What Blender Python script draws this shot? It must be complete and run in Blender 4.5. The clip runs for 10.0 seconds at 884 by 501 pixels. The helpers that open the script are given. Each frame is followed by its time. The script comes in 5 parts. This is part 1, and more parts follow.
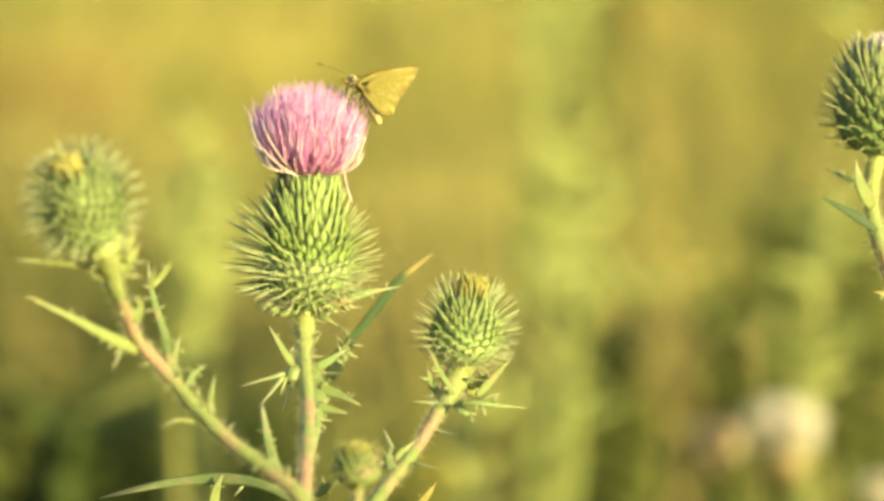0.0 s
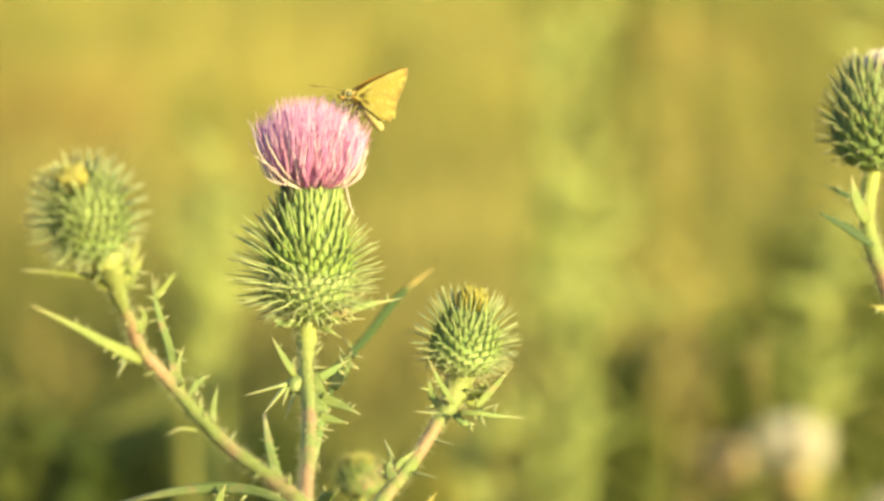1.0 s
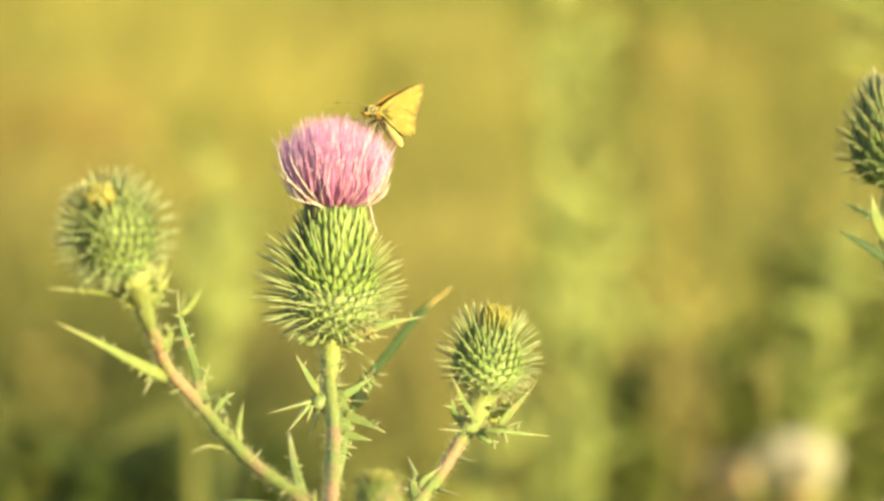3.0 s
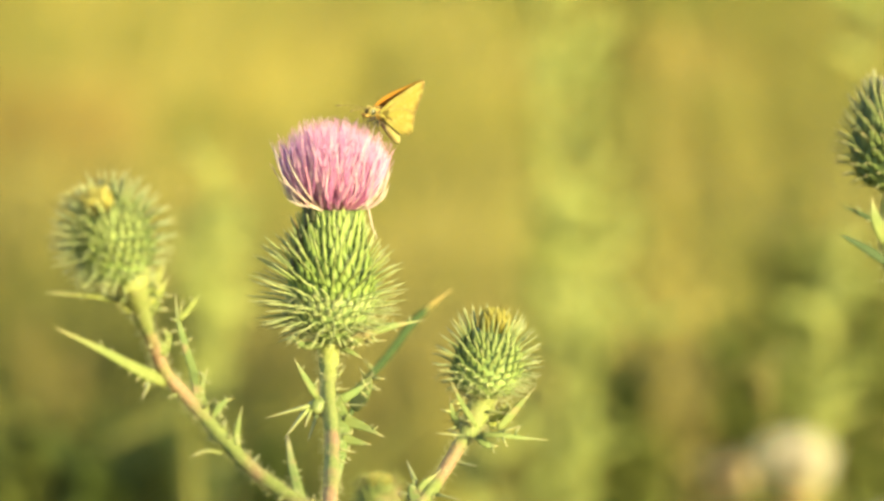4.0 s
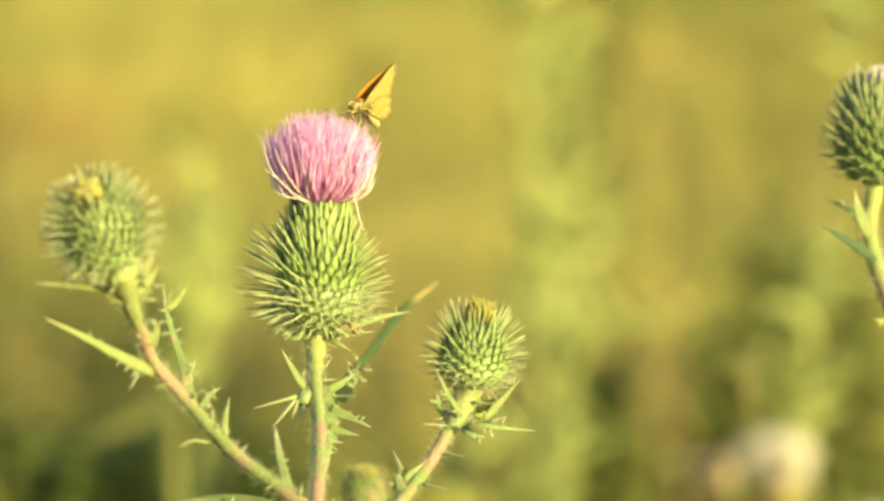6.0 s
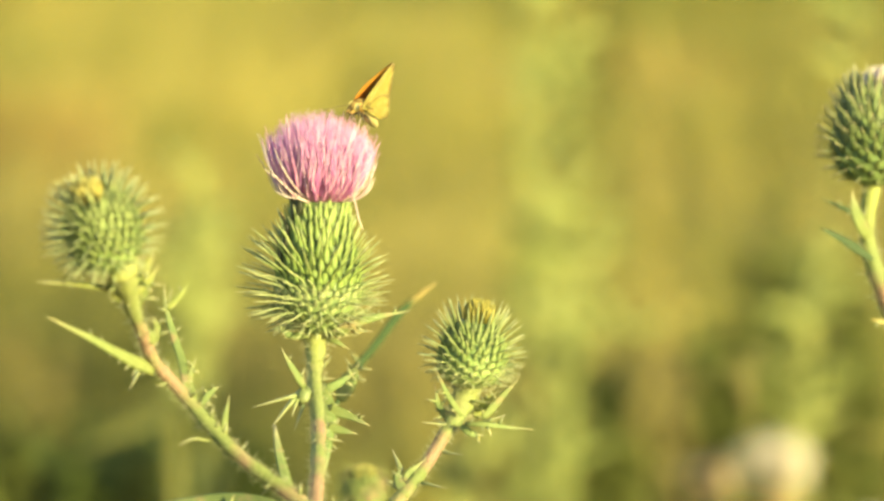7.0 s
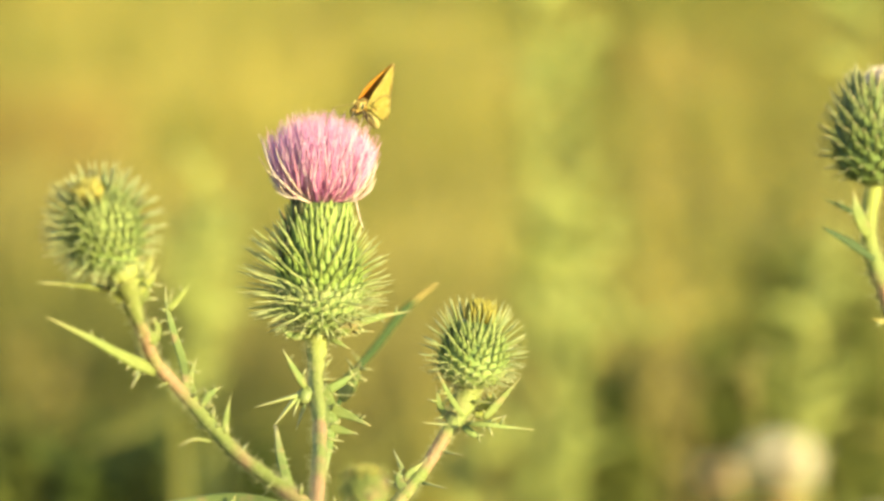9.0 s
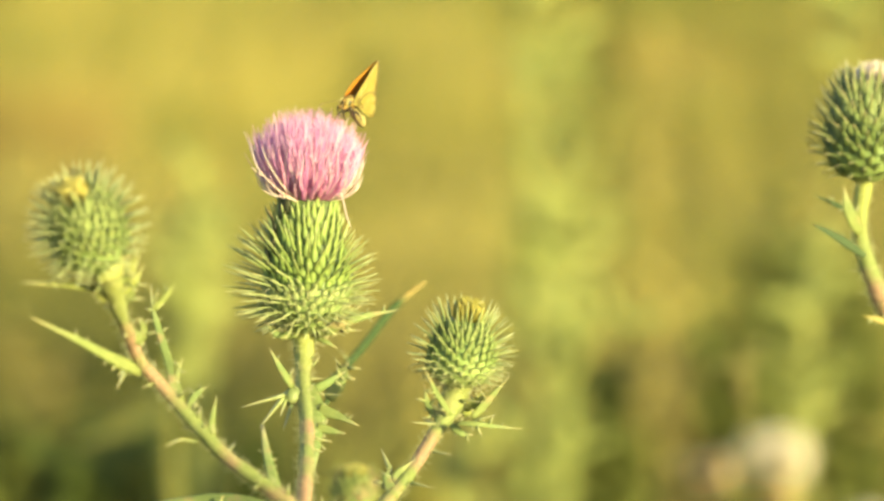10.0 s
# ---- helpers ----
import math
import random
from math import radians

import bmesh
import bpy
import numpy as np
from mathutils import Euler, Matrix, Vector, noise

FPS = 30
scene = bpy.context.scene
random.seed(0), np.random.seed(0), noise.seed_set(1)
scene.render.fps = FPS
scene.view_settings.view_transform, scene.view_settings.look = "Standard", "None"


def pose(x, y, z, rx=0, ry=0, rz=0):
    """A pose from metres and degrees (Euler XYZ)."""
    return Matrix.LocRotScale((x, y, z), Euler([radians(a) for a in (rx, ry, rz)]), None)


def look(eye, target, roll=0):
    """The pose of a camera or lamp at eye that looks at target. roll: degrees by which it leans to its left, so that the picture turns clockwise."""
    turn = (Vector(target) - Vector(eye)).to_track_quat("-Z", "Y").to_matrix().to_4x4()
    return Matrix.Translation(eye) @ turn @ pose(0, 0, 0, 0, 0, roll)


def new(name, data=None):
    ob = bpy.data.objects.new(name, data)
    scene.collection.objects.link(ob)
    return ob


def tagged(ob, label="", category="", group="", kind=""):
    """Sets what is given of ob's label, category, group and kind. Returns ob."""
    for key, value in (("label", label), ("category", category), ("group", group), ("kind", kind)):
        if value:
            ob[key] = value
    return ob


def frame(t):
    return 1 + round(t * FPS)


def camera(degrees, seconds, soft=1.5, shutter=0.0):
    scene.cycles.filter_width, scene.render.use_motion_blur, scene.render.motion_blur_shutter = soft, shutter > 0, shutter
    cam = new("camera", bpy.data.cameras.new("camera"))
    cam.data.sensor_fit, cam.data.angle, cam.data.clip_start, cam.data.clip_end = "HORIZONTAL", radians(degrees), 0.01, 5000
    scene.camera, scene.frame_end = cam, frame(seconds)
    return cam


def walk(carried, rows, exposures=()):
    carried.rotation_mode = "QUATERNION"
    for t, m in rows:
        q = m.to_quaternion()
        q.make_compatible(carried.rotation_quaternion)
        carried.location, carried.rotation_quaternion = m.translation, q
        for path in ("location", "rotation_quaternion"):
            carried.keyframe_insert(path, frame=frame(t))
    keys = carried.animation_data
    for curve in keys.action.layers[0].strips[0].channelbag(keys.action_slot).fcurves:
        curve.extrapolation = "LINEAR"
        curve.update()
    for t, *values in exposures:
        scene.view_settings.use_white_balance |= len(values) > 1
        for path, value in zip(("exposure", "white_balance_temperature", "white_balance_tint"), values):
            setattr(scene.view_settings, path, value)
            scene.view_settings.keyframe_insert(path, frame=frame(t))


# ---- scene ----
# ---- camera and its path ----
cam = camera(10, 10.0, soft=2.95)
cam.data.dof.use_dof = True
cam.data.dof.focus_distance = 1.279
cam.data.dof.aperture_fstop = 12.2
cam.data.dof.aperture_blades = 0

PATH = [
    (0, 0.03004, -1.24827, 1.06739, 84.5370, 0.1826, -0.1556),
    (0.5, 0.03372, -1.25820, 1.06698, 84.6778, 0.1858, -0.0011),
    (1, 0.03433, -1.26699, 1.06628, 84.8099, 0.0479, 0.0579),
    (1.5, 0.03282, -1.27311, 1.06581, 84.9233, 0.0603, 0.0535),
    (2, 0.02946, -1.27537, 1.06624, 84.9684, 0.0850, -0.0146),
    (2.5, 0.02771, -1.27469, 1.06661, 85.0000, 0.0000, -0.0000),
    (4, 0.02608, -1.26772, 1.06925, 84.9273, 0.0276, -0.0618),
    (4.5, 0.02602, -1.26876, 1.06830, 84.9616, 0.0354, -0.1225),
    (5, 0.02522, -1.26947, 1.06816, 84.9465, 0.0384, -0.2031),
    (5.5, 0.02482, -1.27305, 1.06801, 84.9392, -0.0128, -0.2491),
    (7, 0.02482, -1.28282, 1.06501, 85.0788, -0.0371, -0.2784),
    (7.5, 0.02627, -1.28624, 1.06507, 85.0915, -0.0435, -0.2197),
    (8, 0.02730, -1.28639, 1.06569, 85.0703, 0.0021, -0.1722),
    (8.5, 0.02760, -1.28560, 1.06546, 85.0745, 0.0033, -0.1477),
    (9, 0.02686, -1.28283, 1.06582, 85.0449, 0.0019, -0.1767),
    (9.5, 0.02667, -1.27729, 1.06677, 84.9724, 0.0760, -0.2300),
    (10, 0.02892, -1.27408, 1.06616, 84.9754, 0.1798, -0.2407),
]
walk(cam, [(t, pose(x, y, z, rx, ry, rz)) for t, x, y, z, rx, ry, rz in PATH],
     exposures=[(0.0, 1.78, 7400, -3), (10.0, 1.78, 7400, -3)])

# ---- world and sun ----
SUN_EL, SUN_AZ = radians(11), radians(131)     # azimuth from +y towards +x
world = bpy.data.worlds.new("world")
scene.world = world
world.use_nodes = True
wn = world.node_tree.nodes
sky = wn.new("ShaderNodeTexSky")
sky.sky_type, sky.sun_disc = "NISHITA", False
sky.sun_elevation, sky.sun_rotation = SUN_EL, SUN_AZ
wn["Background"].inputs["Strength"].default_value = 0.14
world.node_tree.links.new(sky.outputs[0], wn["Background"].inputs["Color"])
sun = new("sun", bpy.data.lights.new("sun", "SUN"))
sun.data.energy, sun.data.angle, sun.data.color = 5.0, radians(0.6), (1.0, 0.89, 0.45)
to_sun = Vector((math.sin(SUN_AZ) * math.cos(SUN_EL), math.cos(SUN_AZ) * math.cos(SUN_EL), math.sin(SUN_EL)))
sun.matrix_world = look(to_sun * 20, (0, 0, 0))


# ---- materials ----
def mix_rgb(nt, fac, a, b, blend="MIX"):
    n = nt.nodes.new("ShaderNodeMix")
    n.data_type, n.blend_type = "RGBA", blend
    for sock, v in ((0, fac), (6, a), (7, b)):
        if isinstance(v, bpy.types.NodeSocket):
            nt.links.new(v, n.inputs[sock])
        elif sock == 0:
            n.inputs[0].default_value = v
        else:
            n.inputs[sock].default_value = (*v, 1)
    return n.outputs[2]


def ramp(nt, fac, stops):
    n = nt.nodes.new("ShaderNodeValToRGB")
    els = n.color_ramp.elements
    while len(els) < len(stops):
        els.new(0.5)
    for e, (p, c) in zip(els, stops):
        e.position, e.color = p, (*c, 1)
    nt.links.new(fac, n.inputs[0])
    return n.outputs[0]


def noise_tex(nt, scale, detail=3.0, where="Object"):
    tc = nt.nodes.new("ShaderNodeTexCoord")
    n = nt.nodes.new("ShaderNodeTexNoise")
    n.inputs["Scale"].default_value, n.inputs["Detail"].default_value = scale, detail
    nt.links.new(tc.outputs[where], n.inputs["Vector"])
    return n.outputs["Fac"]


def along(nt):
    """The place along a blade, stem or thread: 0 at its foot, 1 at its tip."""
    tc = nt.nodes.new("ShaderNodeTexCoord")
    sep = nt.nodes.new("ShaderNodeSeparateXYZ")
    nt.links.new(tc.outputs["UV"], sep.inputs[0])
    return sep.outputs["Y"]


def plant(name, stops, vary, grain=900.0, rough=0.5, through_light=0.25, patch=None, bump=0.25, gloss=0.4, keel=None):
    """Living or dry tissue. stops: colours from foot to tip; vary: a second tone for whole blades; patch: (colour, scale, from, to) for blotches; keel: colour of the midrib."""
    m = bpy.data.materials.new(name)
    m.use_nodes = True
    nt = m.node_tree
    bsdf = nt.nodes["Principled BSDF"]
    col = ramp(nt, along(nt), stops)
    geo = nt.nodes.new("ShaderNodeNewGeometry")
    info = nt.nodes.new("ShaderNodeObjectInfo")
    add = nt.nodes.new("ShaderNodeMath")
    add.operation = "ADD"
    nt.links.new(geo.outputs["Random Per Island"], add.inputs[0])
    nt.links.new(info.outputs["Random"], add.inputs[1])
    fr = nt.nodes.new("ShaderNodeMath")
    fr.operation = "FRACT"
    nt.links.new(add.outputs[0], fr.inputs[0])
    scl = nt.nodes.new("ShaderNodeMath")
    scl.operation = "MULTIPLY"
    scl.inputs[1].default_value = vary[1]
    nt.links.new(fr.outputs[0], scl.inputs[0])
    col = mix_rgb(nt, scl.outputs[0], col, vary[0])
    if keel:
        tc = nt.nodes.new("ShaderNodeTexCoord")
        sep = nt.nodes.new("ShaderNodeSeparateXYZ")
        nt.links.new(tc.outputs["UV"], sep.inputs[0])
        col = mix_rgb(nt, ramp(nt, sep.outputs["X"], [(0.10, (0, 0, 0)), (0.22, (0.45, 0.45, 0.45)), (0.28, (0.45, 0.45, 0.45)), (0.40, (0, 0, 0))]), col, keel)
    if patch:
        f = noise_tex(nt, patch[1], 2.0)
        mp = nt.nodes.new("ShaderNodeMapRange")
        mp.inputs["From Min"].default_value, mp.inputs["From Max"].default_value = patch[2], patch[3]
        nt.links.new(f, mp.inputs["Value"])
        amount = mp.outputs[0]
        if len(patch) > 4:                       # fresh growth towards the tip stays clear
            fade = nt.nodes.new("ShaderNodeMapRange")
            fade.inputs["From Min"].default_value, fade.inputs["From Max"].default_value = patch[4], patch[5]
            fade.inputs["To Min"].default_value, fade.inputs["To Max"].default_value = 1.0, 0.0
            nt.links.new(along(nt), fade.inputs["Value"])
            both = nt.nodes.new("ShaderNodeMath")
            both.operation = "MULTIPLY"
            nt.links.new(amount, both.inputs[0])
            nt.links.new(fade.outputs[0], both.inputs[1])
            amount = both.outputs[0]
        col = mix_rgb(nt, amount, col, patch[0])
    g = noise_tex(nt, grain, 4.0)
    col = mix_rgb(nt, 0.35, col, ramp(nt, g, [(0.3, (0.55, 0.55, 0.55)), (0.7, (1.0, 1.0, 1.0))]), "MULTIPLY")
    nt.links.new(col, bsdf.inputs["Base Color"])
    bsdf.inputs["Roughness"].default_value = rough
    bsdf.inputs["Specular IOR Level"].default_value = gloss
    if bump:
        b = nt.nodes.new("ShaderNodeBump")
        b.inputs["Strength"].default_value, b.inputs["Distance"].default_value = bump, 0.0004
        nt.links.new(g, b.inputs["Height"])
        nt.links.new(b.outputs[0], bsdf.inputs["Normal"])
    if through_light:
        tr = nt.nodes.new("ShaderNodeBsdfTranslucent")
        nt.links.new(col, tr.inputs["Color"])
        mx = nt.nodes.new("ShaderNodeMixShader")
        mx.inputs[0].default_value = through_light
        nt.links.new(bsdf.outputs[0], mx.inputs[1])
        nt.links.new(tr.outputs[0], mx.inputs[2])
        nt.links.new(mx.outputs[0], nt.nodes["Material Output"].inputs["Surface"])
    return m


CREAM = (0.41, 0.42, 0.27)
# bract feet are darkened for the shade beneath overlapping tips
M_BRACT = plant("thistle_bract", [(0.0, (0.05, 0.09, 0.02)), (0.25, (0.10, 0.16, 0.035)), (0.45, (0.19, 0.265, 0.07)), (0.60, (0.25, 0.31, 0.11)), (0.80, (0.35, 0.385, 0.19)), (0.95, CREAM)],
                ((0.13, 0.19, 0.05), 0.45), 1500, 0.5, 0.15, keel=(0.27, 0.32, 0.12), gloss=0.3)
M_LOWBRACT = plant("lower_bract", [(0.0, (0.20, 0.27, 0.10)), (0.4, (0.30, 0.37, 0.16)), (0.75, (0.41, 0.46, 0.24)), (1.0, (0.52, 0.50, 0.34))], ((0.40, 0.43, 0.23), 0.4), 1500, 0.5, 0.3, keel=(0.42, 0.47, 0.25))
M_DRYBRACT = plant("withered_bract", [(0.0, (0.03, 0.04, 0.015)), (0.5, (0.05, 0.05, 0.025)), (1.0, (0.16, 0.09, 0.06))], ((0.06, 0.05, 0.03), 0.3), 1500, 0.6, 0.1)
M_BUD = plant("bud_bract", [(0.0, (0.06, 0.10, 0.025)), (0.3, (0.12, 0.175, 0.05)), (0.5, (0.21, 0.27, 0.10)), (0.65, (0.31, 0.36, 0.17)), (0.85, (0.40, 0.42, 0.25)), (0.95, (0.46, 0.45, 0.30))],
              ((0.20, 0.25, 0.09), 0.4), 1500, 0.5, 0.2, keel=(0.30, 0.34, 0.17), gloss=0.3)
M_PALEBUD = plant("pale_bud_bract", [(0.0, (0.09, 0.13, 0.035)), (0.3, (0.19, 0.25, 0.09)), (0.55, (0.25, 0.31, 0.13)), (0.75, (0.34, 0.37, 0.20)), (0.92, (0.46, 0.46, 0.30))],
              ((0.28, 0.31, 0.14), 0.4), 1500, 0.5, 0.25, keel=(0.33, 0.36, 0.18), gloss=0.3)
M_BLUELEAF = plant("bluish_leaf", [(0.0, (0.05, 0.075, 0.035)), (1.0, (0.045, 0.07, 0.04))], ((0.06, 0.085, 0.04), 0.3), 600, 0.75, 0.15, gloss=0.15)
# bud tones lowered to put the second thistle's shade into colour
M_DULLBUD = plant("dull_bud_bract", [(0.0, (0.05, 0.08, 0.02)), (0.4, (0.14, 0.19, 0.07)), (0.6, (0.19, 0.23, 0.10)), (0.85, (0.30, 0.28, 0.17)), (1.0, (0.42, 0.36, 0.25))],
                  ((0.19, 0.20, 0.09), 0.4), 1500, 0.5, 0.2)
# dark tops stand for shade between bracts; pale foot lifts the underlit base
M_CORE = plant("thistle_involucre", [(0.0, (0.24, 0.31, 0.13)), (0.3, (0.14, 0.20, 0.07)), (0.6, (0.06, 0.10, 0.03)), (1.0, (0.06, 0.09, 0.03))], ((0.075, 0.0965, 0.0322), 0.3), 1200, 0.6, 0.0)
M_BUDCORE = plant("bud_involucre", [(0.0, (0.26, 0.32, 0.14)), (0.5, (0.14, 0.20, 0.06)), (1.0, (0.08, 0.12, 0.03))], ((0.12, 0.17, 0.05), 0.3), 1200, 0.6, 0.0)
M_STEM = plant("thistle_stem", [(0.0, (0.15, 0.18, 0.06)), (0.7, (0.20, 0.235, 0.095)), (0.85, (0.24, 0.27, 0.10)), (1.0, (0.33, 0.35, 0.12))], ((0.24, 0.24, 0.11), 0.2), 700, 0.65, 0.25,
               patch=((0.30, 0.19, 0.14), 70.0, 0.46, 0.64, 0.70, 0.86), bump=0.7, gloss=0.15)
M_LEAF = plant("thistle_leaf", [(0.0, (0.16, 0.20, 0.07)), (0.6, (0.15, 0.205, 0.085)), (0.82, (0.24, 0.26, 0.14)), (1.0, (0.44, 0.38, 0.26))], ((0.27, 0.27, 0.10), 0.35), 450, 0.7, 0.3,
               patch=((0.30, 0.22, 0.13), 160.0, 0.58, 0.75), bump=0.6, gloss=0.2)
# shade is put into these dark greens; the withered tip is tan
M_SHADELEAF = plant("shaded_leaf", [(0.0, (0.0429, 0.0643, 0.0214)), (0.78, (0.0322, 0.0536, 0.0214)), (0.86, (0.25, 0.18, 0.07)), (1.0, (0.28, 0.20, 0.09))], ((0.0536, 0.0857, 0.0322), 0.3), 600, 0.75, 0.1, gloss=0.15)
M_SPINE = plant("spine", [(0.0, (0.17, 0.21, 0.08)), (0.4, (0.26, 0.28, 0.13)), (1.0, (0.42, 0.38, 0.26))], ((0.34, 0.32, 0.18), 0.3), 900, 0.4, 0.2, bump=0)
M_FUZZ = plant("stem_fuzz", [(0.0, (0.50, 0.50, 0.30)), (1.0, (0.62, 0.60, 0.42))], ((0.52, 0.50, 0.32), 0.3), 900, 0.6, 0.4, bump=0)
M_FLORET = plant("floret", [(0.0, (0.30, 0.12, 0.07)), (0.09, (0.60, 0.23, 0.24)), (0.22, (0.83, 0.36, 0.57)), (0.5, (0.84, 0.38, 0.67)), (0.8, (0.85, 0.43, 0.70)), (1.0, (0.85, 0.48, 0.72))],
                 ((0.46, 0.16, 0.54), 0.65), 900, 0.4, 0.45, bump=0)
M_STIGMA = plant("floret_tip", [(0.0, (0.85, 0.54, 0.58)), (0.4, (0.86, 0.52, 0.76)), (1.0, (0.88, 0.64, 0.82))], ((0.90, 0.74, 0.88), 0.6), 900, 0.35, 0.45, bump=0)
M_PALE = plant("pale_thread", [(0.0, (0.74, 0.58, 0.54)), (0.5, (0.76, 0.58, 0.62)), (1.0, (0.76, 0.66, 0.62))], ((0.76, 0.68, 0.66), 0.3), 900, 0.4, 0.35, bump=0)
M_YELLOWTUFT = plant("yellow_tuft", [(0.0, (0.30, 0.24, 0.05)), (0.5, (0.42, 0.36, 0.09)), (1.0, (0.56, 0.50, 0.18))], ((0.34, 0.28, 0.07), 0.5), 900, 0.5, 0.4, bump=0)
# sunlight glowing through the neck leaves is put into this yellowish green
M_NECKLEAF = plant("neck_leaf", [(0.0, (0.34, 0.37, 0.12)), (0.6, (0.36, 0.39, 0.13)), (1.0, (0.50, 0.46, 0.28))], ((0.30, 0.34, 0.10), 0.4), 450, 0.6, 0.5, bump=0.4, gloss=0.2)
M_TUFT = plant("bud_tuft", [(0.0, (0.10, 0.085, 0.02)), (0.45, (0.24, 0.21, 0.04)), (1.0, (0.36, 0.32, 0.08))], ((0.27, 0.22, 0.05), 0.4), 900, 0.5, 0.3, bump=0)
M_PAPPUS = plant("seed_fluff", [(0.0, (0.70, 0.62, 0.55)), (0.5, (0.79, 0.73, 0.67)), (1.0, (0.83, 0.78, 0.73))], ((0.75, 0.66, 0.58), 0.5), 900, 0.6, 0.55, bump=0)
M_TANFLUFF = plant("tan_fluff", [(0.0, (0.46, 0.36, 0.22)), (1.0, (0.68, 0.54, 0.36))], ((0.6, 0.44, 0.28), 0.4), 900, 0.6, 0.4, bump=0)
M_DRYCUP = plant("dry_cup", [(0.0, (0.161, 0.107, 0.0482)), (1.0, (0.295, 0.214, 0.118))], ((0.225, 0.161, 0.075), 0.4), 700, 0.7, 0.1)
M_WEED = plant("weed_green", [(0.0, (0.24, 0.275, 0.09)), (1.0, (0.31, 0.335, 0.125))], ((0.34, 0.33, 0.13), 0.5), 200, 0.6, 0.45, gloss=0.2)
# shade on the low weeds is put into this dark green
M_WEEDSHADE = plant("weed_shade", [(0.0, (0.034, 0.050, 0.015)), (1.0, (0.05, 0.072, 0.02))], ((0.062, 0.074, 0.02), 0.5), 200, 0.7, 0.25, gloss=0.15)
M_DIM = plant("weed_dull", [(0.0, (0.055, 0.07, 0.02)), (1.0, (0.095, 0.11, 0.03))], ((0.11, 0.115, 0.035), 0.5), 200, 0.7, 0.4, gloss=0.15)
M_STRAW = plant("dry_straw", [(0.0, (0.20, 0.168, 0.05)), (1.0, (0.33, 0.275, 0.09))], ((0.26, 0.21, 0.06), 0.5), 200, 0.6, 0.3)
M_GOLD = plant("golden_grass", [(0.0, (0.22, 0.17, 0.04)), (0.5, (0.33, 0.275, 0.065)), (1.0, (0.44, 0.365, 0.115))], ((0.4, 0.3, 0.08), 0.5), 100, 0.55, 0.35, bump=0)
M_AMBER = plant("amber_grass", [(0.0, (0.17, 0.11, 0.03)), (1.0, (0.31, 0.22, 0.06))], ((0.27, 0.18, 0.05), 0.5), 200, 0.6, 0.3)
M_MOSS = plant("mossy_grass", [(0.0, (0.09, 0.095, 0.022)), (1.0, (0.20, 0.19, 0.045))], ((0.17, 0.15, 0.04), 0.5), 100, 0.6, 0.3, bump=0)
M_TAN = plant("tan_stalk", [(0.0, (0.13, 0.112, 0.038)), (1.0, (0.20, 0.168, 0.062))], ((0.18, 0.14, 0.05), 0.5), 200, 0.6, 0.25)
M_RUSSET = plant("russet_stalk", [(0.0, (0.075, 0.068, 0.02)), (1.0, (0.13, 0.112, 0.036))], ((0.11, 0.09, 0.03), 0.5), 200, 0.6, 0.2)
M_GRASS = plant("meadow_grass", [(0.0, (0.11, 0.11, 0.025)), (0.5, (0.26, 0.235, 0.05)), (1.0, (0.36, 0.30, 0.09))], ((0.36, 0.27, 0.08), 0.6), 100, 0.55, 0.35, bump=0,
                patch=((0.12, 0.14, 0.03), 2.4, 0.50, 0.60))
M_DRYGRASS = plant("dry_meadow_grass", [(0.0, (0.107, 0.0965, 0.0214)), (0.5, (0.247, 0.204, 0.0482)), (1.0, (0.37, 0.275, 0.083))], ((0.225, 0.236, 0.0536), 0.6), 100, 0.55, 0.35, bump=0,
                   patch=((0.115, 0.135, 0.03), 2.6, 0.47, 0.57))
M_OLIVE = plant("olive_grass", [(0.0, (0.06, 0.07, 0.015)), (1.0, (0.14, 0.14, 0.03))], ((0.17, 0.155, 0.04), 0.5), 100, 0.6, 0.3, bump=0)
M_BODY = plant("insect_fur", [(0.0, (0.30, 0.19, 0.05)), (1.0, (0.30, 0.16, 0.035))], ((0.19, 0.13, 0.045), 0.3), 1800, 0.8, 0.0, patch=((0.07, 0.047, 0.018), 1300.0, 0.43, 0.57), bump=0.8)
M_BELLY = plant("insect_belly", [(0.0, (0.27, 0.23, 0.10)), (1.0, (0.30, 0.25, 0.12))], ((0.25, 0.19, 0.08), 0.3), 1500, 0.8, 0.0, bump=0.5)
M_WING = plant("wing_outside", [(0.0, (0.22, 0.16, 0.045)), (0.3, (0.26, 0.22, 0.06)), (0.8, (0.265, 0.22, 0.06)), (0.93, (0.21, 0.155, 0.052)), (0.97, (0.16, 0.10, 0.042)), (1.0, (0.26, 0.20, 0.11))],
               ((0.22, 0.17, 0.045), 0.2), 1400, 0.75, 0.30, patch=((0.27, 0.245, 0.085), 420.0, 0.52, 0.60), bump=1.0, gloss=0.15)
M_WINGIN = plant("wing_inside", [(0.0, (0.30, 0.09, 0.02)), (0.25, (0.48, 0.17, 0.03)), (0.6, (0.56, 0.25, 0.045)), (0.9, (0.50, 0.27, 0.06)), (1.0, (0.34, 0.22, 0.08))],
                 ((0.36, 0.15, 0.025), 0.2), 1400, 0.55, 0.55, bump=0.4)
M_VEIN = plant("wing_vein", [(0.0, (0.18, 0.13, 0.035)), (1.0, (0.21, 0.165, 0.05))], ((0.322, 0.214, 0.0536), 0.2), 900, 0.6, 0.0, bump=0)
M_ANTENNA = plant("antenna_brown", [(0.0, (0.12, 0.08, 0.03)), (0.8, (0.14, 0.09, 0.03)), (1.0, (0.06, 0.04, 0.02))], ((0.1, 0.07, 0.03), 0.3), 900, 0.6, 0.0, bump=0)
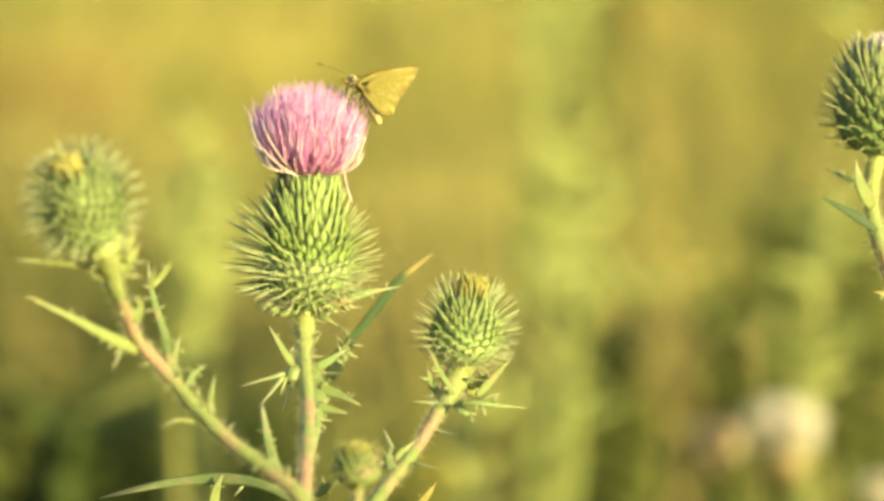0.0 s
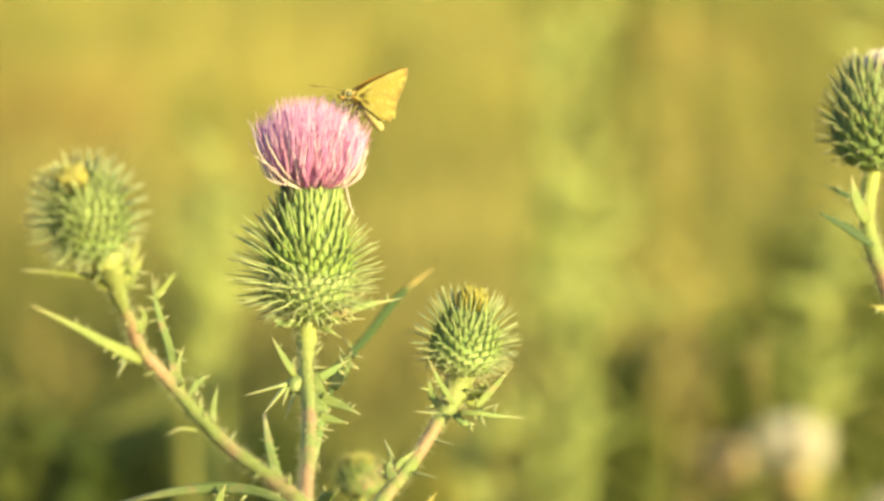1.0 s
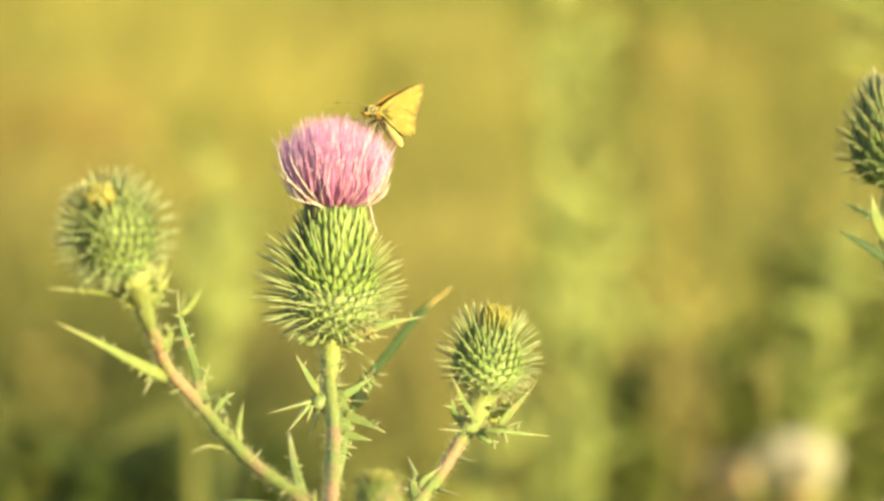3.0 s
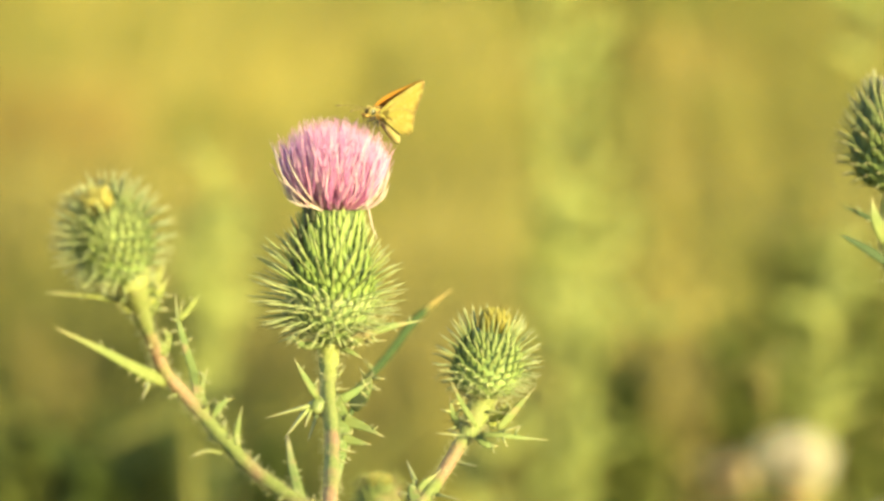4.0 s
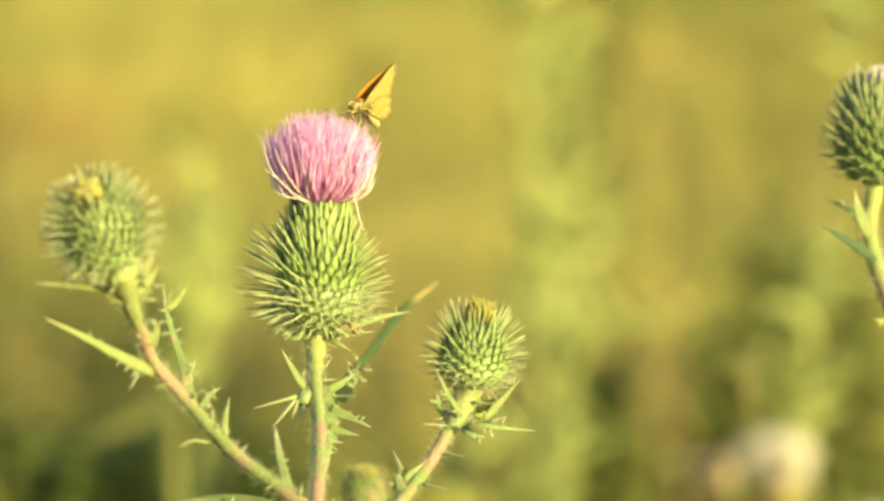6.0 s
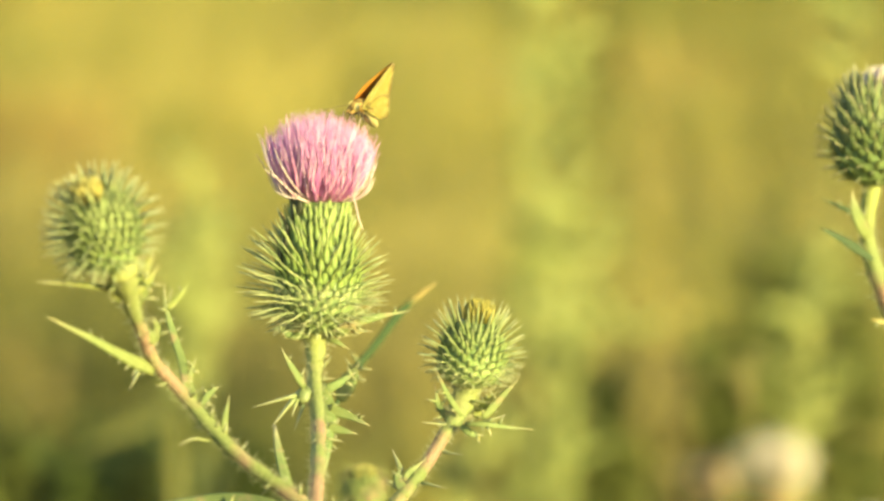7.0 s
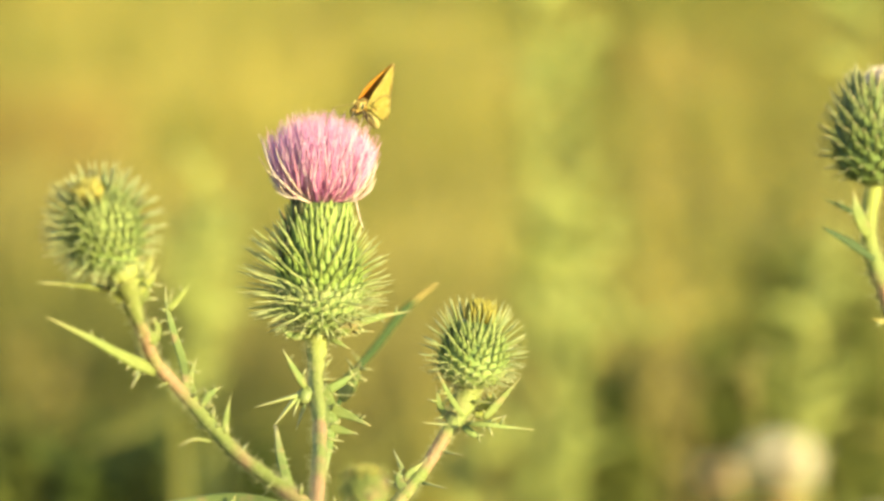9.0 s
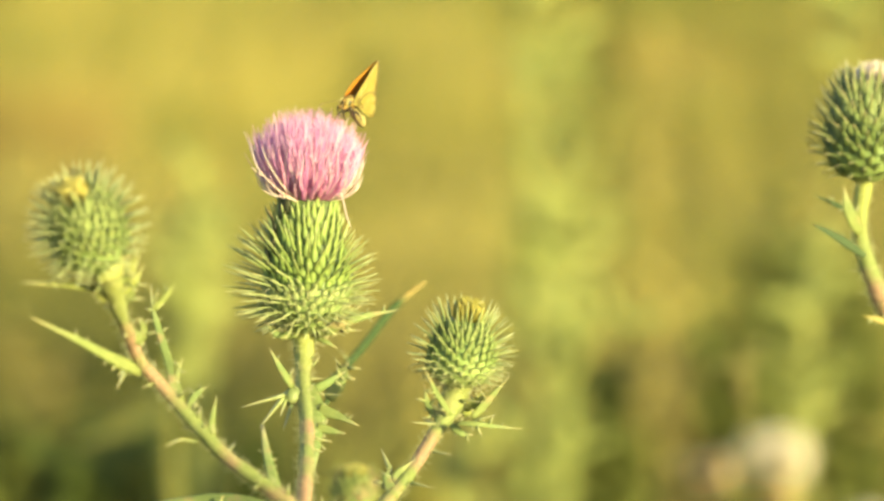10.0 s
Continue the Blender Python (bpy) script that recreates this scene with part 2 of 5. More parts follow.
M_CHITIN = plant("dark_chitin", [(0.0, (0.0322, 0.0241, 0.0161)), (1.0, (0.0482, 0.0322, 0.0188))], ((0.0643, 0.0429, 0.0214), 0.3), 1500, 0.35, 0.0, bump=0)
M_EYE = plant("insect_eye", [(0.0, (0.035, 0.035, 0.022)), (1.0, (0.05, 0.048, 0.03))], ((0.04, 0.04, 0.03), 0.2), 2500, 0.32, 0.0, bump=0.1, gloss=0.4)
M_EYERING = plant("eye_ring", [(0.0, (0.27, 0.22, 0.08)), (1.0, (0.27, 0.22, 0.08))], ((0.2, 0.15, 0.05), 0.3), 2500, 0.8, 0.0)


def ground_material():
    m = bpy.data.materials.new("meadow_soil")
    m.use_nodes = True
    nt = m.node_tree
    bsdf = nt.nodes["Principled BSDF"]
    big = ramp(nt, noise_tex(nt, 2.2, 3.0), [(0.36, (0.107, 0.107, 0.0214)), (0.5, (0.214, 0.177, 0.0429)), (0.66, (0.279, 0.214, 0.0589))])
    fine = ramp(nt, noise_tex(nt, 9.0, 6.0), [(0.3, (0.45, 0.45, 0.4)), (0.7, (1.0, 1.0, 1.0))])
    nt.links.new(mix_rgb(nt, 1.0, big, fine, "MULTIPLY"), bsdf.inputs["Base Color"])
    bsdf.inputs["Roughness"].default_value = 0.9
    b = nt.nodes.new("ShaderNodeBump")
    b.inputs["Strength"].default_value, b.inputs["Distance"].default_value = 0.8, 0.03
    nt.links.new(noise_tex(nt, 14.0, 6.0), b.inputs["Height"])
    nt.links.new(b.outputs[0], bsdf.inputs["Normal"])
    return m


# ---- mesh building ----
class Build:
    """Gathers lofted pieces into one mesh."""

    def __init__(self):
        self.v, self.f, self.uv, self.mi = [], [], [], []

    def face(self, ids, uvs, mat=0):
        self.f.append(ids)
        self.uv.extend(uvs)
        self.mi.append(mat)

    def sweep(self, pts, radii, flat=1.0, fold=0.0, sides=6, v0=0.0, v1=1.0, up=None, across=None, ribs=0.0):
        """A body round the line pts. flat < 1 thins it into a blade, fold lifts the blade's edges."""
        pts = [Vector(p) for p in pts]
        n, start = len(pts), len(self.v)
        side = Vector(across) if across is not None else None
        for i, p in enumerate(pts):
            d = (pts[min(i + 1, n - 1)] - pts[max(i - 1, 0)]).normalized()
            ref = Vector(up) if up is not None else (Vector((0, 0, 1)) if abs(d.z) < 0.9 else Vector((0, 1, 0)))
            if side is None or up is not None:
                side = d.cross(ref)
                if side.length < 1e-6:
                    side = d.cross(Vector((1, 0.2, 0)))
            else:
                side = side - d * side.dot(d)
            side.normalize()
            nrm = side.cross(d).normalized()
            r, fl = radii[i], flat[i] if isinstance(flat, (list, tuple)) else flat
            for k in range(sides):
                a = 2 * math.pi * k / sides
                x, y = math.cos(a) * (1 - ribs * (k % 2)), math.sin(a) * (1 - ribs * (k % 2))
                self.v.append(p + side * (x * r) + nrm * (y * r * fl + fold * abs(x) * r))
        for i in range(n - 1):
            va, vb = v0 + (v1 - v0) * i / (n - 1), v0 + (v1 - v0) * (i + 1) / (n - 1)
            for k in range(sides):
                k2 = (k + 1) % sides
                a, b = start + i * sides, start + (i + 1) * sides
                ua, ub = k / sides, (k + 1) / sides
                self.face((a + k, a + k2, b + k2, b + k), ((ua, va), (ub, va), (ub, vb), (ua, vb)))
        for ring, v in ((start, v0), (start + (n - 1) * sides, v1)):
            ids = tuple(ring + k for k in range(sides))
            self.face(ids[::-1] if ring == start else ids, [(0.5, v)] * sides)
        return self

    def ball(self, c, rx, ry, rz, rot=None, seg=14, rings=9, bumpy=0.0):
        start = len(self.v)
        rot = rot or Matrix.Identity(3)
        for i in range(rings + 1):
            th = math.pi * i / rings
            for k in range(seg):
                a = 2 * math.pi * k / seg
                j = 1 + bumpy * random.uniform(-1, 1)
                self.v.append(Vector(c) + rot @ Vector((rx * math.sin(th) * math.cos(a) * j, ry * math.sin(th) * math.sin(a) * j, rz * math.cos(th) * j)))
        for i in range(rings):
            for k in range(seg):
                k2 = (k + 1) % seg
                a, b = start + i * seg, start + (i + 1) * seg
                self.face((a + k, b + k, b + k2, a + k2), ((k / seg, i / rings), (k / seg, (i + 1) / rings), ((k + 1) / seg, (i + 1) / rings), ((k + 1) / seg, i / rings)))
        return self

    def mesh(self, name, mats):
        me = bpy.data.meshes.new(name)
        me.from_pydata([tuple(p) for p in self.v], [], self.f)
        layer = me.uv_layers.new(name="UVMap")
        layer.data.foreach_set("uv", [c for uv in self.uv for c in uv])
        for m in mats if isinstance(mats, (list, tuple)) else [mats]:
            me.materials.append(m)
        me.polygons.foreach_set("material_index", self.mi)
        me.polygons.foreach_set("use_smooth", [True] * len(self.f))
        me.update()
        return me


def part(name, build, material, parent, label="", m=None, kind=""):
    ob = new(name, build.mesh(name, material) if isinstance(build, Build) else build)
    ob.parent = parent
    if m is not None:
        ob.matrix_basis = m
    return tagged(ob, label=label, kind=kind)


def thing(name, base, label, category, group=""):
    ob = new(name)
    ob.location = base
    ob.empty_display_size = 0.02
    return tagged(ob, label=label, category=category, group=group)


def curve(pts, n):
    """A smooth line through pts, n points in all."""
    pts = [Vector(p) for p in pts]
    if len(pts) == 2:
        return [pts[0].lerp(pts[1], i / (n - 1)) for i in range(n)]
    ext = [pts[0] * 2 - pts[1]] + pts + [pts[-1] * 2 - pts[-2]]
    out = []
    for i in range(n):
        s = i / (n - 1) * (len(pts) - 1)
        k = min(int(s), len(pts) - 2)
        t = s - k
        a, b, c, d = ext[k:k + 4]
        out.append(0.5 * ((2 * b) + (c - a) * t + (2 * a - 5 * b + 4 * c - d) * t * t + (3 * b - a - 3 * c + d) * t ** 3))
    return out


def lerp_table(x, table):
    for (x0, y0), (x1, y1) in zip(table, table[1:]):
        if x <= x1:
            return y0 + (y1 - y0) * max(0.0, (x - x0) / (x1 - x0))
    return table[-1][1]


MM = 0.001


# ---- flower heads ----
def bract_mesh(name, body, spine, width, e0, e1, material):
    """A scale that lies along the head and ends in a spine; x outwards, z up the head. The body rises at the elevation e0, the spine bends to e1 (degrees)."""
    b, pts, radii, p = Build(), [], [], Vector((0, 0, 0))
    nb, ns = 6, 5
    for i in range(nb + ns + 1):
        pts.append(p.copy())
        if i <= nb:
            radii.append(width * 0.5 * lerp_table(i / nb, [(0.0, 0.80), (0.3, 1.0), (0.65, 0.86), (0.85, 0.62), (1.0, 0.48)]))
        else:
            radii.append(width * 0.5 * lerp_table((i - nb) / ns, [(0.0, 0.48), (0.4, 0.34), (0.75, 0.19), (1.0, 0.02)]))
        k = min(1.0, max(0.0, (i - nb + 3) / 4.0))
        e = radians(e0 + (e1 - e0) * k * k * (3 - 2 * k))
        p = p + Vector((math.cos(e), 0, math.sin(e))) * (body / nb if i < nb else spine / ns)
    b.sweep(pts, radii, flat=[0.30 if i < nb else 0.30 + 0.55 * (i - nb) / ns for i in range(nb + ns + 1)], fold=-0.30, sides=8, across=(0, 1, 0))
    return b.mesh(name, material)


def flower_head(parent, name, m, height, profile, count, hs, body, spine, width, e0, e1, material, label, seed, single=True, hmax=0.93, low=None, web=0, core=None, lop=0.0):
    """An involucre with its spiral of spiny bracts. m: pose of its foot on the plant, z up its axis."""
    rnd = random.Random(seed)
    b = Build()
    rings, seg = 16, 24
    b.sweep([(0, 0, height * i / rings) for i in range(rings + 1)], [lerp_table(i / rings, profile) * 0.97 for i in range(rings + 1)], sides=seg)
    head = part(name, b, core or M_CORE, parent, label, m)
    tiers = 12
    meshes = []
    for k in range(tiers):
        h = (k + 0.5) / tiers
        meshes.append(bract_mesh("bract", lerp_table(h, body), lerp_table(h, spine), lerp_table(h, width), lerp_table(h, e0), lerp_table(h, e1), low if low and h < 0.34 else material))
    rest = Build()
    for i in range(count):
        h = lerp_table((i + 0.5) / count, hs) + rnd.uniform(-0.004, 0.004)
        h = min(max(h, 0.015), hmax)
        a = i * 2.399963 + rnd.uniform(-0.03, 0.03)
        r = lerp_table(h, profile) * 0.96
        mesh = meshes[min(int(h * tiers), tiers - 1)]
        s = rnd.uniform(0.88, 1.12) * (1 - lop * math.cos(a))
        q = (Matrix.Translation((math.cos(a) * r, math.sin(a) * r, h * height)) @ Matrix.Rotation(a + rnd.uniform(-0.10, 0.10), 4, "Z")
             @ Matrix.Rotation(rnd.uniform(-0.06, 0.04), 4, "Y") @ Matrix.Rotation(rnd.uniform(-0.05, 0.05), 4, "X") @ Matrix.Diagonal((s, rnd.uniform(0.9, 1.15), s, 1)))
        if (single or mesh.materials[0] is not material) and (m @ q).to_3x3().col[0].y < -0.1 * s:
            part("bract", mesh, None, head, m=q)
        else:
            start = len(rest.v)
            rest.v.extend(q @ v.co for v in mesh.vertices)
            uv = mesh.uv_layers[0].data
            for poly in mesh.polygons:
                rest.face(tuple(start + k for k in poly.vertices), [tuple(uv[l].uv) for l in poly.loop_indices])
    if rest.f:
        part("bract_cover", rest, material, head, kind="stuff")
    if web:
        wb = Build()
        for k in range(web):
            h, a = rnd.uniform(0.02, 0.45) ** 1.2, rnd.uniform(0, 6.283)
            r = lerp_table(h, profile) + rnd.uniform(0.3, 3.6) * MM
            p = Vector((math.cos(a) * r, math.sin(a) * r, h * height))
            q = p + Vector((rnd.uniform(-1, 1), rnd.uniform(-1, 1), rnd.uniform(-0.6, 0.8))) * 3.0 * MM
            wb.sweep([p, p.lerp(q, 0.5) - Vector((0, 0, 0.25 * MM)), q], [0.045 * MM] * 3, sides=3)
        part("cobweb", wb, M_FUZZ, head, "pale cobwebby hairs between the spines", kind="stuff")
    return head


def florets(parent, m, seed, count, disc, r_tip, z_edge, z_mid, material, thick=0.36 * MM, name="floret_tuft", label="", droop=1.0):
    """A dense tuft of thread-like florets that leave a disc and open into a dome."""
    rnd = random.Random(seed)
    b = Build()
    for i in range(count):
        q = math.sqrt((i + 0.5) / count)
        a = i * 2.399963 + rnd.uniform(-0.12, 0.12)
        rim = q ** 1.3
        rt = r_tip * (q + rnd.uniform(-0.12, 0.09))
        zt = (z_mid + (z_edge - z_mid) * q ** 2.4) * rnd.uniform(0.72, 1.10)
        d = Vector((math.cos(a), math.sin(a), 0))
        t = Vector((-d.y, d.x, 0)) * rnd.uniform(-1, 1) * r_tip * 0.13
        p0 = d * disc * q
        p1 = d * (disc * q + (rt - disc * q) * (0.38 + 0.10 * rim)) + Vector((0, 0, zt * (0.32 - 0.13 * rim)))
        p2 = d * (disc * q + (rt - disc * q) * (0.80 + 0.08 * rim)) + Vector((0, 0, zt * (0.64 - 0.12 * rim))) + t
        p3 = d * (rt * (1.0 + 0.07 * rim * droop)) + Vector((0, 0, zt)) + t * 1.5 + Vector((rnd.uniform(-1, 1), rnd.uniform(-1, 1), 0)) * r_tip * 0.15
        w = thick * rnd.uniform(0.6, 1.3)
        b.sweep(curve([p0, p1, p2, p3], 7), [w * 0.8, w * 0.75, w * 0.8, w * 0.95, w * 1.05, w * 0.7, w * 0.2], sides=4)
    return part(name, b, material, parent, label, m, kind="stuff")


def axis_pose(foot, tip, base):
    """The pose, on a plant whose root stands at base, of a head that leads from foot to tip."""
    z = (Vector(tip) - Vector(foot)).normalized()
    return Matrix.Translation(Vector(foot) - Vector(base)) @ Vector((0, 0, 1)).rotation_difference(z).to_matrix().to_4x4()


def stem(parent, base, pts, radii, name="stem", material=None, label="", wings=0, seed=1, n=28):
    """A round stem with short spiny wings down its sides."""
    rnd = random.Random(seed)
    line = [p - Vector(base) for p in curve(pts, n)]
    rr = [0.82 * lerp_table(i / (n - 1), radii) * (1 + 0.06 * math.sin(i * 1.9) + rnd.uniform(-0.03, 0.03)) for i in range(n)]
    b = Build()
    b.sweep(line, rr, sides=20, ribs=0.09)
    ob = part(name, b, material or M_STEM, parent, label)
    fz = Build()
    for k in range(45 * n):
        i = rnd.randrange(0, n - 1)
        d = (line[i + 1] - line[i]).normalized()
        o = Vector((rnd.uniform(-1, 1), rnd.uniform(-1, 1), rnd.uniform(-1, 1)))
        o = (o - d * o.dot(d)).normalized()
        f = line[i].lerp(line[i + 1], rnd.random()) + o * rr[i] * 0.95
        e = f + (o + d * rnd.uniform(-0.6, 0.9)) * rnd.uniform(0.3, 1.0) ** 2 * 2.2 * MM
        fz.sweep([f, f.lerp(e, 0.5) + d * rnd.uniform(-0.4, 0.4) * MM, e], [0.04 * MM, 0.03 * MM, 0.015 * MM], sides=3)
    part("fuzz", fz, M_FUZZ, ob, kind="stuff")
    if wings:
        w = Build()
        for k in range(wings):
            i = rnd.randrange(1, n - 1)
            d = (line[i + 1] - line[i - 1]).normalized()
            o = Vector((rnd.choice((-1, 1)) * rnd.uniform(0.6, 1), rnd.uniform(-0.6, 0.6), 0))
            o = (o - d * o.dot(d)).normalized()
            tipv = (o + d * rnd.uniform(-0.2, 0.7)).normalized()
            ln = rnd.uniform(0.35, 1.0) ** 2 * 5.5 * MM
            f = line[i] + o * rr[i] * 0.7
            w.sweep([f, f + tipv * ln * 0.45, f + tipv * ln], [0.8 * MM, 0.34 * MM, 0.04 * MM], flat=0.5, sides=4)
        part("spine_fringe", w, M_SPINE, ob, kind="stuff")
    return ob


def leaf(parent, base, pts, width, spines=(), material=None, label="", fold=0.35, profile=None, up=None, n=12, name="leaf"):
    """A stiff blade, folded along its rib, that ends in a spine; spines: (place along it, side, length in mm) of its marginal spines."""
    line = [p - Vector(base) for p in curve(pts, n)]
    prof = profile or [(0.0, 0.55), (0.25, 1.0), (0.6, 0.7), (0.85, 0.22), (1.0, 0.02)]
    rr = [max(0.06 * MM, width * 0.5 * lerp_table(i / (n - 1), prof)) for i in range(n)]
    view_up = up or (0.25, -1.0, 0.35)
    b = Build()
    b.sweep(line, rr, flat=0.22, fold=fold, sides=6, up=view_up)
    ob = part(name, b, material or M_LEAF, parent, label)
    rnd = random.Random(round(width * 1e6) + round(line[-1].x * 1e5))
    length = sum((q - p).length for p, q in zip(line, line[1:]))
    tiny = [(rnd.uniform(0.05, 0.8), rnd.choice((-1, 1)), rnd.uniform(0.5, 2.0)) for _ in range(int(length / (2.0 * MM)))] if material is not M_SHADELEAF and length < 0.05 else []
    if spines or tiny:
        w = Build()
        for s, side, ln in list(spines) + tiny:
            i = min(n - 2, max(1, round(s * (n - 1))))
            d = (line[i + 1] - line[i - 1]).normalized()
            o = d.cross(Vector(view_up)).normalized() * side
            f = line[i] + o * rr[i] * 0.7
            tipv = (o + d * 0.55 + Vector((0, -0.25, 0))).normalized()
            w.sweep([f, f + tipv * ln * MM * 0.5, f + tipv * ln * MM], [min(0.55, 0.24 * ln) * MM, min(0.28, 0.12 * ln) * MM, 0.03 * MM], sides=4)
        part("spine_fringe", w, M_SPINE, ob, kind="stuff")
    return ob


def spike(parent, base, foot, tip, width, label="", bend=(0, 0, 0)):
    mid = (Vector(foot) + Vector(tip)) * 0.5 + Vector(bend)
    line = [p - Vector(base) for p in curve([foot, mid, tip], 6)]
    b = Build()
    b.sweep(line, [width * 0.5 * k for k in (1.0, 0.9, 0.7, 0.48, 0.26, 0.04)], flat=0.6, sides=6)
    return part("spine", b, M_SPINE, parent, label)


# ---- the ground ----
def terrain():
    b = Build()
    xs = [-400, -120, -40, -14] + [-6 + 0.5 * i for i in range(25)] + [14, 40, 120, 400]
    ys = [-400, -100, -30, -10] + [-4 + 0.5 * i for i in range(41)] + [20, 26, 34, 46, 70, 120, 250, 400]
    for y in ys:
        for x in xs:
            near = max(0.0, 1 - math.hypot(x, y) / 1.5)
            z = 0.035 * (noise.noise(Vector((x * 0.6, y * 0.6, 0.3)))) if abs(x) < 20 and abs(y) < 30 else 0.0
            b.v.append(Vector((x, y, z * (1 - near) - 0.012)))
    w = len(xs)
    for j in range(len(ys) - 1):
        for i in range(w - 1):
            b.face((j * w + i, j * w + i + 1, (j + 1) * w + i + 1, (j + 1) * w + i), ((0, 0), (1, 0), (1, 1), (0, 1)))
    ob = new("ground", b.mesh("ground", ground_material()))
    return tagged(ob, "dry sunlit meadow ground of straw and soil", "ground", kind="structure")


terrain()


def grass_field(name, label, material, clumps, xr, yr, hr, blades, seed, wide, clear=None):
    rnd = random.Random(seed)
    b = Build()
    for _ in range(clumps):
        y = rnd.uniform(*yr)
        x = rnd.uniform(*xr) * (1 + 0.05 * max(0.0, y))
        if clear and clear(x, y):
            continue
        big = 0.6 + 0.8 * (0.5 + 0.5 * noise.noise(Vector((x * 0.8, y * 0.8, seed))))
        for _ in range(blades):
            h = rnd.uniform(*hr) * big
            a = rnd.uniform(0, 6.283)
            o = Vector((x + rnd.gauss(0, 0.06), y + rnd.gauss(0, 0.06), -0.02))
            lean = Vector((math.cos(a), math.sin(a), 0)) * h * rnd.uniform(0.05, 0.45)
            w = wide * rnd.uniform(0.6, 1.4)
            side = Vector((-math.sin(a), math.cos(a), 0)) * w
            if rnd.random() < 0.5:
                side = Vector((w, 0, 0))
            p = [o, o + lean * 0.3 + Vector((0, 0, h * 0.55)), o + lean + Vector((0, 0, h))]
            k = len(b.v)
            b.v += [p[0] - side, p[0] + side, p[1] - side * 0.8, p[1] + side * 0.8, p[2]]
            b.face((k, k + 1, k + 3, k + 2), ((0, 0), (1, 0), (1, 0.55), (0, 0.55)))
            b.face((k + 2, k + 3, k + 4), ((0, 0.55), (1, 0.55), (0.5, 1)))
    ob = new(name, b.mesh(name, material))
    return tagged(ob, label, "grass", kind="stuff")


grass_field("short_grass", "short green and straw meadow grass round the thistles", M_GRASS, 900, (-2.5, 2.5), (-2.2, 3.4), (0.10, 0.26), 16, 11, 0.003,
            clear=lambda x, y: y < 0.4 and abs(x) < 0.10)
grass_field("meadow_grass", "knee-high green meadow grass with straw tips", M_GRASS, 1500, (-2.2, 2.2), (4.2, 10.0), (0.25, 0.50), 16, 12, 0.005)
grass_field("dry_grass", "tall golden dry meadow grass", M_DRYGRASS, 2200, (-2.6, 2.6), (9.0, 30.0), (0.30, 0.55), 14, 13, 0.009)


